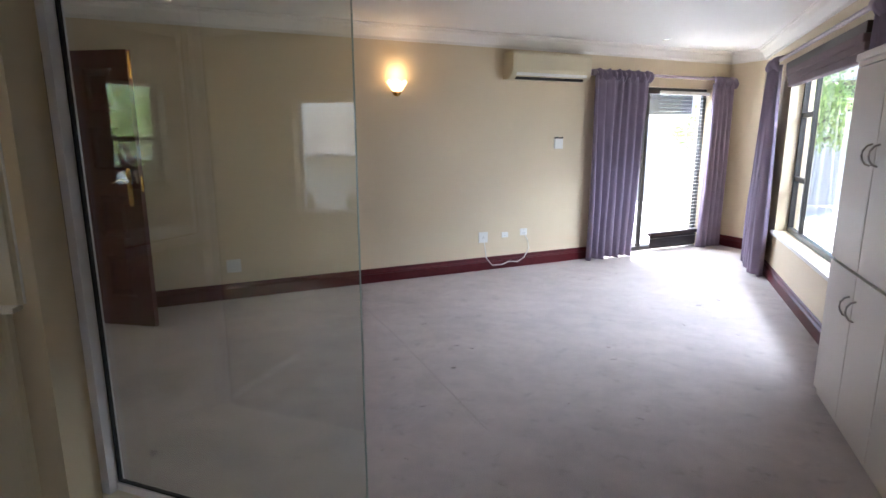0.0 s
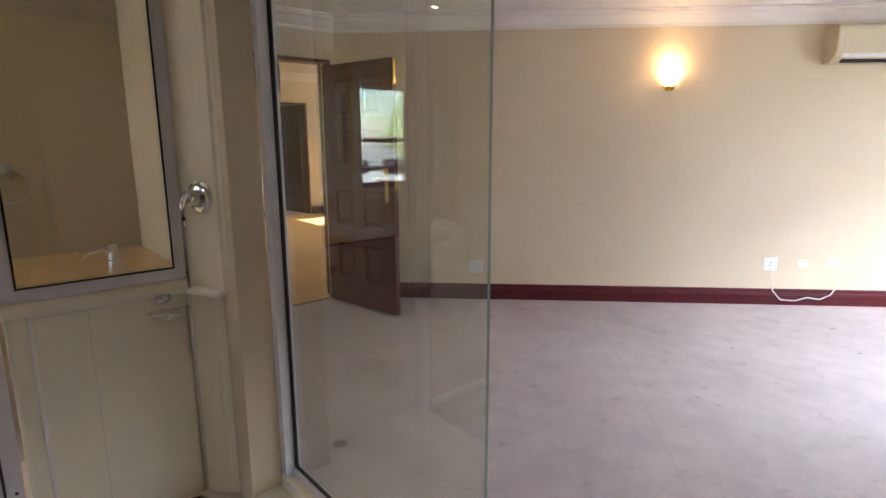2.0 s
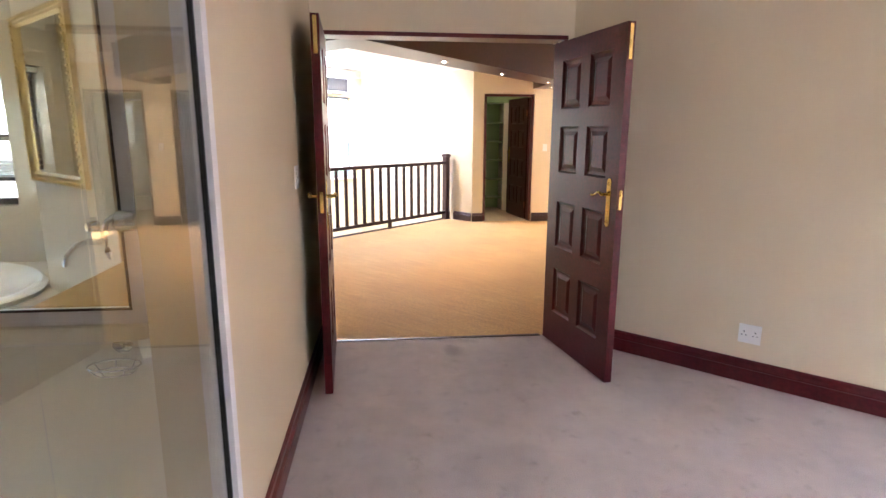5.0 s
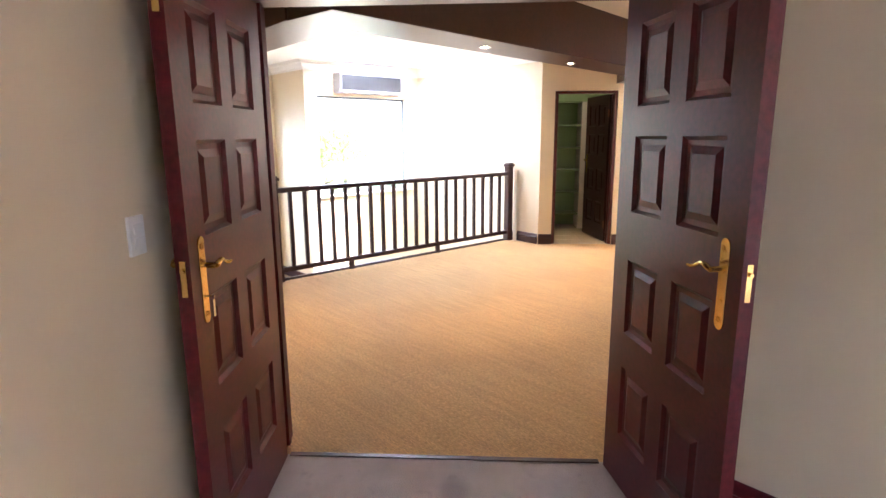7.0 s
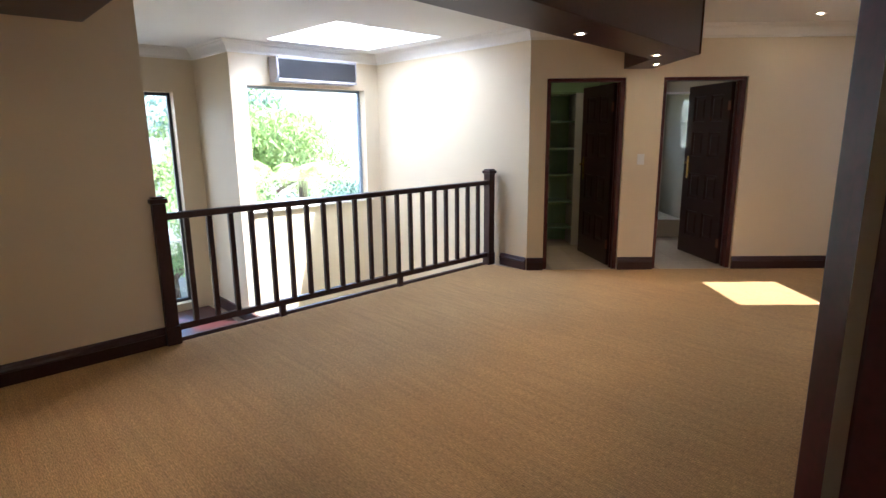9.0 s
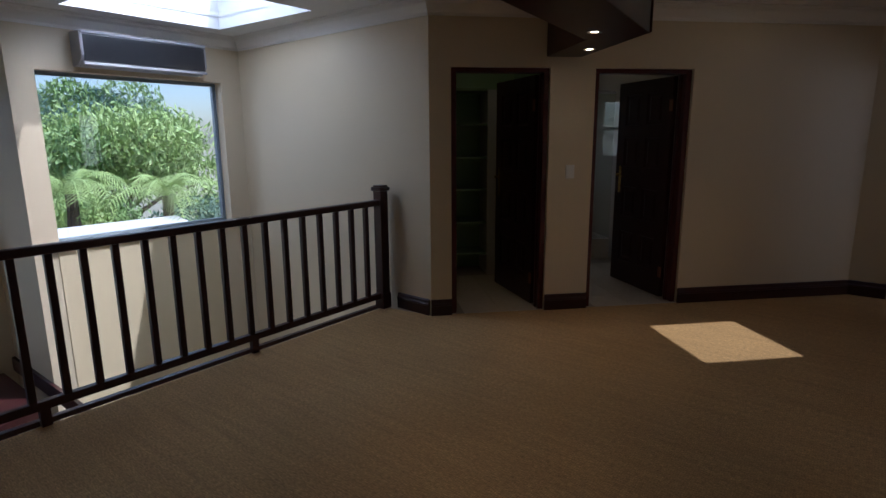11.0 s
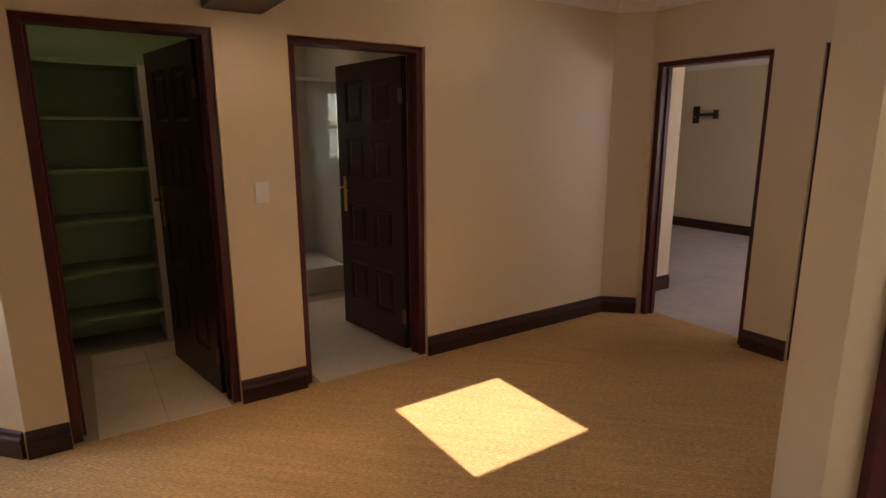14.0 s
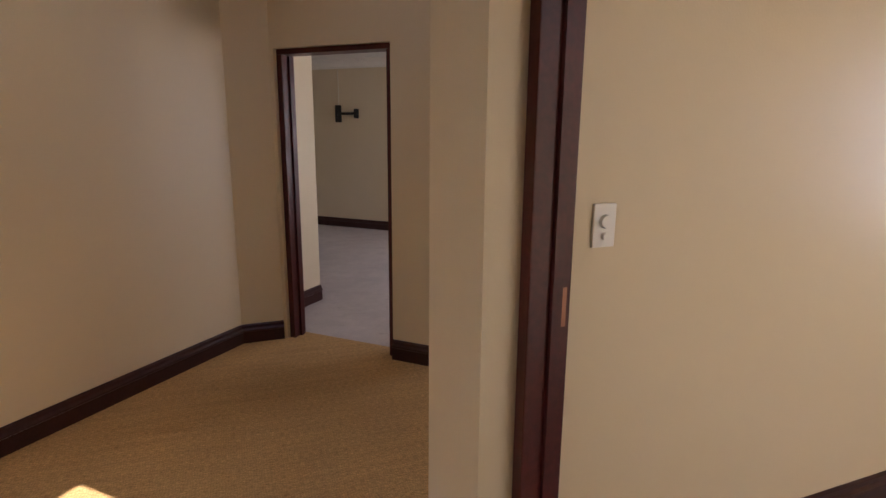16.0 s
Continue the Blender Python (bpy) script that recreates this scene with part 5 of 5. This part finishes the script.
def bath():
    deck = [(-2.21, 1.20), (-2.99, 0.42), (-3.69, 0.42), (-3.69, -1.2), (-3.0, -0.9), (-2.05, 0.35)]
    root = new("corner_bath")
    tagged(root, "white corner bath in a cream tiled surround", "bath")
    bm = bmesh.new()
    a = [bm.verts.new((x, y, 0.0)) for x, y in deck]
    b = [bm.verts.new((x, y, 0.52)) for x, y in deck]
    bm.faces.new(b)
    for i in range(len(a)):
        j = (i + 1) % len(a)
        bm.faces.new((a[i], a[j], b[j], b[i]))
    part("surround", bm, WTILE, root)
    bm = bmesh.new()
    lathe(bm, [(0.86, 0.0), (0.88, 0.03), (0.84, 0.05), (0.76, 0.045), (0.70, 0.015), (0.3, 0.006), (0.01, 0.005)], n=40)
    bmesh.ops.transform(bm, matrix=Matrix.Translation((-2.95, -0.15, 0.52)) @ pose(0, 0, 0, 0, 0, 50) @ Matrix.Diagonal((0.85, 0.55, 1, 1)), verts=bm.verts)
    part("tub", bm, WHITEG, root, "glossy white tub", smooth=True)
    bm = bmesh.new()
    d = [(-2.05, 0.35), (-3.0, -0.9), (-2.80, -1.1), (-1.82, 0.22), (-2.0, 0.62)]
    a = [bm.verts.new((x, y, 0.0)) for x, y in d]
    b = [bm.verts.new((x, y, 0.16)) for x, y in d]
    bm.faces.new(b)
    for i in range(len(a)):
        j = (i + 1) % len(a)
        bm.faces.new((a[i], a[j], b[j], b[i]))
    part("step", bm, WTILE, root, "cream tiled step")
    root = new("bath_spout")
    root.matrix_world = on_wall((-3.0, 0.43), (-2.2, 1.23), 0.91, 0.91)
    tagged(root, "chrome wall bath spout with round handle", "tap")
    bm = bmesh.new()
    tube(bm, [(0, 0, 0), (0, -0.06, 0.01), (0.02, -0.12, 0.0), (0.04, -0.17, -0.04), (0.045, -0.18, -0.09)], [0.018, 0.016, 0.014, 0.013, 0.013], 12)
    part("spout", bm, CHROME, root, smooth=True)
    bm = bmesh.new()
    lathe(bm, [(0.03, 0), (0.03, -0.02), (0.022, -0.035), (0.024, -0.055), (0.004, -0.06)], (-0.01, 0, 0.08), 16, "y")
    part("handle", bm, CHROME, root, smooth=True)
    root = new("towel_ring")
    root.matrix_world = on_wall((-2.2, 1.23), (-2.2, 1.93), 0.16, 1.30)
    tagged(root, "chrome towel ring on the tiled wall", "towel ring")
    bm = bmesh.new()
    lathe(bm, [(0.03, 0), (0.03, -0.01), (0.01, -0.02), (0.008, -0.04)], n=16, axis="y")
    part("rose", bm, NICKEL, root, smooth=True)
    bm = bmesh.new()
    tube(bm, [(0.08 * math.sin(a), -0.04, -0.08 + 0.08 * math.cos(a)) for a in [2 * math.pi * k / 24 for k in range(25)]], 0.003, 6)
    part("ring", bm, NICKEL, root, smooth=True)


bath()


def vanity():
    """Stone counter in the corner beside the shower, with its mixer tap."""
    root = new("vanity_counter")
    tagged(root, "honey-coloured marble washstand counter against the tan tiled wall", "counter")
    bm = bmesh.new()
    box(bm, -2.195, 1.29, 0.83, -1.175, 1.925, 0.87, bevel=0.008)
    part("worktop", bm, MARBLE, root)
    bm = bmesh.new()
    box(bm, -2.195, 1.36, 0.0, -1.20, 1.925, 0.829)
    part("cabinet_body", bm, CUPB, root, "off-white painted cabinet")
    root = new("basin_mixer")
    root.matrix_world = pose(-1.78, 1.72, 0.871, 0, 0, 20)
    tagged(root, "chrome lever mixer tap on the marble counter", "mixer tap")
    bm = bmesh.new()
    lathe(bm, [(0.028, 0.0), (0.028, 0.008), (0.022, 0.014), (0.020, 0.07), (0.022, 0.085), (0.004, 0.095)], n=20)
    part("body", bm, CHROME, root, smooth=True)
    bm = bmesh.new()
    tube(bm, [(0, 0, 0.05), (0, -0.06, 0.065), (0, -0.12, 0.055), (0, -0.135, 0.035)], [0.014, 0.012, 0.011, 0.011], 12)
    part("spout", bm, CHROME, root, smooth=True)
    bm = bmesh.new()
    tube(bm, [(0, 0, 0.09), (0.03, -0.01, 0.10), (0.085, -0.015, 0.105)], [0.008, 0.007, 0.005], 10)
    part("lever", bm, CHROME, root, smooth=True)


vanity()


# ---------------------------------------------------------------- closet, small bathroom, far room
def closet():
    root = new("closet_shelving")
    tagged(root, "built-in closet shelves tinted green, empty", "shelves")
    for z in (0.22, 0.57, 0.93, 1.28, 1.63, 1.99):
        bm = bmesh.new()
        pts = [(-10.34, 2.68), (-10.34, 4.72), (-9.95, 4.72), (-9.93, 4.25), (-9.80, 3.95), (-9.45, 3.86), (-9.10, 3.98), (-8.88, 3.97)]
        a = [bm.verts.new((x, y, z)) for x, y in pts]
        b = [bm.verts.new((x, y, z + 0.022)) for x, y in pts]
        bm.faces.new(a)
        bm.faces.new(b)
        for i in range(len(a)):
            j = (i + 1) % len(a)
            bm.faces.new((a[i], a[j], b[j], b[i]))
        part("shelf", bm, GREENDIM, root)
    bm = bmesh.new()
    box(bm, -10.34, 4.723, 0, -9.93, 5.0, 2.0)
    part("end_panel", bm, CUPB, root, "cream end panel")


closet()
root = new("shower_kerb_unit")
tagged(root, "cream tiled kerb of the small bathroom shower", "shower kerb")
bm = bmesh.new()
box(bm, -11.38, 5.26, 0, -10.45, 6.40, 0.26, bevel=0.008)
part("tiled_block", bm, WTILE, root)
bm = bmesh.new()
box(bm, -10.75, 5.55, 0.261, -10.47, 6.0, 0.31, bevel=0.015)
tagged(mesh_ob("folded_towel", bm, PLASTIC), "folded white bath mat on the tiled kerb", "towel")
root = new("shower_screen")
tagged(root, "clear glass shower screen in the small bathroom", "shower screen")
bm = bmesh.new()
box(bm, -10.48, 5.28, 0.262, -10.472, 6.40, 2.0)
part("pane", bm, SGLASS, root).visible_shadow = False
bm = bmesh.new()
box(bm, -10.49, 5.28, 2.0, -10.46, 6.40, 2.03)
part("top_channel", bm, ALU, root)

root = new("tv_bracket")
root.matrix_world = on_wall((-12.5, 12.57), (-6.0, 12.57), 1.74, 1.78)
tagged(root, "black swivel wall bracket for a television", "wall bracket")
bm = bmesh.new()
box(bm, -0.05, -0.03, -0.13, 0.05, 0, 0.13, bevel=0.005)
part("wall_plate", bm, BLACK, root)
bm = bmesh.new()
box(bm, 0.0, -0.09, -0.02, 0.36, -0.05, 0.02, bevel=0.004)
cyl(bm, (0, -0.07, -0.05), (0, -0.07, 0.05), 0.02)
part("arm", bm, BLACK, root)
bm = bmesh.new()
box(bm, 0.34, -0.11, -0.07, 0.38, -0.03, 0.07, bevel=0.004)
part("mount_head", bm, BLACK, root)
bm = bmesh.new()
tube(bm, [(0, -0.005, 0.13), (0.01, -0.005, 0.3), (0, -0.005, 0.66)], 0.004, 6)
part("cable", bm, PLASTIC, root, "thin white cable")


# ---------------------------------------------------------------- outside
def leaves(bm, centre, radii, count, size, rnd, mi=0):
    for _ in range(count):
        while True:
            v = Vector((rnd.uniform(-1, 1), rnd.uniform(-1, 1), rnd.uniform(-1, 1)))
            if 0.25 < v.length < 1:
                break
        v = v.normalized() * (0.55 + 0.45 * rnd.random()) if rnd.random() < 0.75 else v
        p = Vector(centre) + Vector((v.x * radii[0], v.y * radii[1], v.z * radii[2]))
        q = Euler((rnd.uniform(0, 6.3), rnd.uniform(0, 6.3), rnd.uniform(0, 6.3))).to_matrix()
        s = size * rnd.uniform(0.6, 1.4)
        vs = [bm.verts.new(p + q @ Vector(c) * s) for c in ((-0.5, 0, 0), (0, -0.16, 0.04), (0.5, 0, 0), (0, 0.16, 0.04))]
        f = bm.faces.new(vs)
        f.material_index = mi


def tree(x, y, z0, ztop, r, seed, label, mats, size=0.16, count=7000):
    rnd = random.Random(seed)
    root = new("tree")
    root.location = (x, y, z0)
    tagged(root, label, "tree")
    h = ztop - z0
    bm = bmesh.new()
    tube(bm, [(0, 0, 0), (0.1, 0.05, h * 0.3), (0.05, 0.1, h * 0.6)], [0.16, 0.12, 0.08], 10)
    tips = []
    for k in range(9):
        a = 2 * math.pi * k / 9 + rnd.uniform(-0.3, 0.3)
        rr = r * rnd.uniform(0.4, 0.75)
        tip = Vector((rr * math.cos(a), rr * math.sin(a), h * rnd.uniform(0.6, 0.86)))
        tube(bm, [(0.05, 0.08, h * 0.45), tuple(tip * 0.5 + Vector((0, 0, h * 0.25))), tuple(tip)], [0.07, 0.05, 0.02], 6)
        tips.append(tip)
    part("trunk", bm, BARK, root)
    bm = bmesh.new()
    tips += [Vector((rnd.uniform(-0.4, 0.4) * r, rnd.uniform(-0.4, 0.4) * r, h * rnd.uniform(0.75, 0.9))) for _ in range(7)]
    for t in tips:
        s = r * rnd.uniform(0.28, 0.45)
        leaves(bm, t, (s, s, s * 0.75), count // len(tips), size, rnd, rnd.choice((0, 0, 1)))
    me = bpy.data.meshes.new("crown")
    bm.to_mesh(me)
    bm.free()
    for m in mats:
        me.materials.append(m)
    c = new("crown", me)
    c.parent = root


tree(-19.0, -2.8, -3.0, 2.2, 2.9, 5, "broad feathery light green tree outside the window", (LEAFL, LEAFM), 0.17, 24000)
tree(-27.0, -6.5, -3.0, 3.6, 3.2, 6, "tall darker blue-green tree behind the garden", (LEAFD, LEAFM), 0.24, 10000)
tree(-13.5, 4.2, -3.0, 0.8, 2.2, 7, "low bushy garden tree beyond the wall", (LEAFM, LEAFL), 0.16, 7000)
tree(3.4, 14.8, -0.6, 2.7, 2.2, 8, "leafy shrub tree beyond the terrace", (LEAFM, LEAFL), 0.14, 7000)
tree(8.5, 8.2, -0.6, 2.8, 2.4, 9, "leafy shrub tree beside the house", (LEAFM, LEAFD), 0.14, 7000)
tree(-8.6, -5.2, -3.0, 3.1, 2.0, 10, "leafy tree outside the bathroom window", (LEAFM, LEAFL), 0.12, 7000)


def palm(x, y, z, n, length, seed):
    rnd = random.Random(seed)
    root = new("palm")
    root.location = (x, y, z)
    tagged(root, "arching green palm below the window", "palm")
    bm = bmesh.new()
    tube(bm, [(0, 0, -3.2 - z + 0.2), (0.05, 0, -0.6), (0, 0, 0)], [0.14, 0.11, 0.10], 10)
    part("stem", bm, BARK, root)
    for k in range(n):
        a, el = 2 * math.pi * k / n + rnd.uniform(-0.2, 0.2), rnd.uniform(0.5, 1.2)
        bm = bmesh.new()
        pts = []
        for j in range(13):
            t = j / 12
            out = length * t * math.cos(el) * (1 + 0.2 * t)
            up = length * (t * math.sin(el) - 0.75 * t * t)
            pts.append(Vector((out * math.cos(a), out * math.sin(a), up)))
        tube(bm, pts, 0.008, 5)
        for j in range(2, 13):
            for s in (-1, 1):
                d = (pts[j] - pts[j - 1]).normalized()
                side = Vector((-math.sin(a), math.cos(a), 0)) * s
                for q in (0.0, 0.5):
                    p = pts[j - 1].lerp(pts[j], q)
                    tip = p + (side * 0.8 + d * 0.5 + Vector((0, 0, -0.25))) * 0.34
                    w = d * 0.012
                    bm.faces.new([bm.verts.new(v) for v in (p - w, p + w, tip)])
        part("frond", bm, LEAFL, root)


palm(-14.2, -1.5, 0.6, 18, 1.4, 11)
palm(-14.6, -0.1, 0.5, 16, 1.4, 12)
tree(-16.2, -2.6, -3.0, 0.5, 1.9, 21, "rounded green garden shrub behind the palms", (LEAFM, LEAFL), 0.13, 9000)
tree(-16.6, 0.6, -3.0, 0.4, 1.8, 22, "rounded green garden shrub behind the palms", (LEAFD, LEAFM), 0.13, 9000)
for k, (x, y, h) in enumerate(((-12.6, -3.6, 1.5), (-13.6, -4.6, 1.7), (-14.8, -5.4, 1.5), (-16.2, -6.2, 1.9), (-17.0, -4.4, 1.6))):
    tree(x, y, -3.0, -3.0 + h, 1.1, 30 + k, "low rounded green shrub in the garden bed", (LEAFM, LEAFL), 0.12, 2500)
slab("ground", [(-400, -400), (400, -400), (400, 400), (-400, 400)], -3.0, 0.5, GROUND, "sunlit pale ground with grass")
slab("terrace", [(-1, 8.2), (2.4, 9.3), (6.5, 4.0), (6.5, 15), (-4, 13.5), (-4.0, 10.0)], -0.05, 0.2, PAVE, "pale paved terrace outside the bedroom")
slab("window_roof", [(-11.0, 1.9), (-9.6, 0.4), (-12.2, -1.8), (-14.0, 0.2)], 0.22, 0.15, WHITEW, "white flat roof edge below the window")


def house(x, y, w, d, z0, z1, rz, label, tiled=False):
    root = new("house")
    root.matrix_world = pose(x, y, z0, 0, 0, rz)
    tagged(root, label, "house")
    h = z1 - z0
    bm = bmesh.new()
    box(bm, -w / 2, -d / 2, 0, w / 2, d / 2, h)
    part("wall", bm, WHITEW, root)
    if tiled:
        bm = bmesh.new()
        rows, rise, depth = 16, 1.9, d / 2 + 0.6
        nt = int(w / 0.3)
        for r in range(rows):
            y0, y1 = -d / 2 - 0.6 + depth * r / rows, -d / 2 - 0.6 + depth * (r + 1.15) / rows
            zz0, zz1 = h + rise * r / rows, h + rise * (r + 1.15) / rows
            prev = None
            for k in range(nt * 6 + 1):
                xx = -w / 2 + w * k / (nt * 6)
                b = 0.035 * (1 + math.sin(2 * math.pi * k / 6))
                cur = (bm.verts.new((xx, y0, zz0 + b + 0.05)), bm.verts.new((xx, y1, zz1 + b)))
                if prev:
                    bm.faces.new((prev[0], cur[0], cur[1], prev[1]))
                prev = cur
        part("roof", bm, ROOF, root, "grey concrete tile roof")
    else:
        bm = bmesh.new()
        box(bm, -w / 2 - 0.3, -d / 2 - 0.3, h, w / 2 + 0.3, d / 2 + 0.3, h + 0.25)
        part("roof", bm, WHITEW, root, "flat white roof edge")
    for k in range(5):
        bm = bmesh.new()
        xx = -w / 2 + w * (k + 0.5) / 5
        box(bm, xx - w * 0.07, -d / 2 - 0.03, h * 0.62, xx + w * 0.07, -d / 2 + 0.03, h * 0.80)
        part("window", bm, DARKGL, root, "dark window pane")


house(-27, -13.5, 14, 6, -3, 1.1, 115, "white flat-roofed neighbouring building")
house(-1.2, -10.0, 14, 6, -3, 1.0, 180, "neighbouring house with a grey tiled roof", True)
house(4, 24, 14, 6, -1, 4.0, 0, "pale neighbouring house beyond the garden")
house(-30, 6, 10, 6, -3, 1.0, 75, "pale neighbouring house behind the trees")


# ---------------------------------------------------------------- carpet seam and scraps, floor tiles
bm = bmesh.new()
pts = [(-1.70, 5.35), (-1.1, 4.75), (-0.6, 4.26), (-0.05, 3.68), (0.4, 3.20)]
for a, b in zip(pts, pts[1:]):
    m, n = frame_of(a, b)
    box(bm, 0, -0.003, 0.0, n, 0.003, 0.0015, m)
tagged(mesh_ob("carpet_seam", bm, SEAM), "faint raised seam in the bedroom carpet", kind="structure")
rnd = random.Random(4)
bm = bmesh.new()
for k in range(55):
    x, y = rnd.uniform(-0.6, 1.9), rnd.uniform(2.4, 6.8)
    if y > x + 6.4:
        continue
    a, w, h = rnd.uniform(0, 180), rnd.uniform(0.006, 0.022), rnd.uniform(0.002, 0.005)
    box(bm, -w, -h, 0.0, w, h, 0.004, pose(x, y, 0, 0, 0, a))
tagged(mesh_ob("carpet_fluff", bm, SEAM), "dark fluff and scuffs on the carpet", "debris", kind="stuff")


def tiles(poly_test, x0, x1, y0, y1, size, rz, z, floor_name):
    floor = bpy.data.objects[floor_name]
    g = 0.0035
    bm = bmesh.new()
    box(bm, g / 2, g / 2, 0, size - g / 2, size - g / 2, 0.006, bevel=0.0012)
    me = bpy.data.meshes.new("floor_tile")
    bm.to_mesh(me)
    bm.free()
    me.materials.append(TILE2)
    ca, sa = math.cos(radians(rz)), math.sin(radians(rz))
    cx, cy = (x0 + x1) / 2, (y0 + y1) / 2
    n = int(max(x1 - x0, y1 - y0) / size) + 2
    for i in range(-n, n):
        for k in range(-n, n):
            u, v = (i + 0.5) * size, (k + 0.5) * size
            px, py = cx + u * ca - v * sa, cy + u * sa + v * ca
            if not poly_test(px, py):
                continue
            o = new("floor_tile", me)
            o.parent = floor
            o.location = (cx + (u - size / 2) * ca - (v - size / 2) * sa, cy + (u - size / 2) * sa + (v - size / 2) * ca, z)
            o.rotation_euler.z = radians(rz)


tiles(lambda x, y: -3.0 < x < -1.25 and -1.1 < y < 1.0 or (-2.0 < x < -1.25 and y < 1.7 and y > 0.9), -3.3, -1.2, -1.2, 1.8, 0.33, 45, -0.004, "floor_bath")
tiles(lambda x, y: -10.3 < x < -8.60 and 5.30 < y < 6.36, -10.62, -8.5, 5.1, 6.4, 0.33, 0, -0.003, "floor_small_bath")
tiles(lambda x, y: -10.0 < x < -8.60 and 4.10 < y < 5.0, -10.62, -8.5, 4.0, 5.1, 0.33, 0, -0.003, "floor_closet")
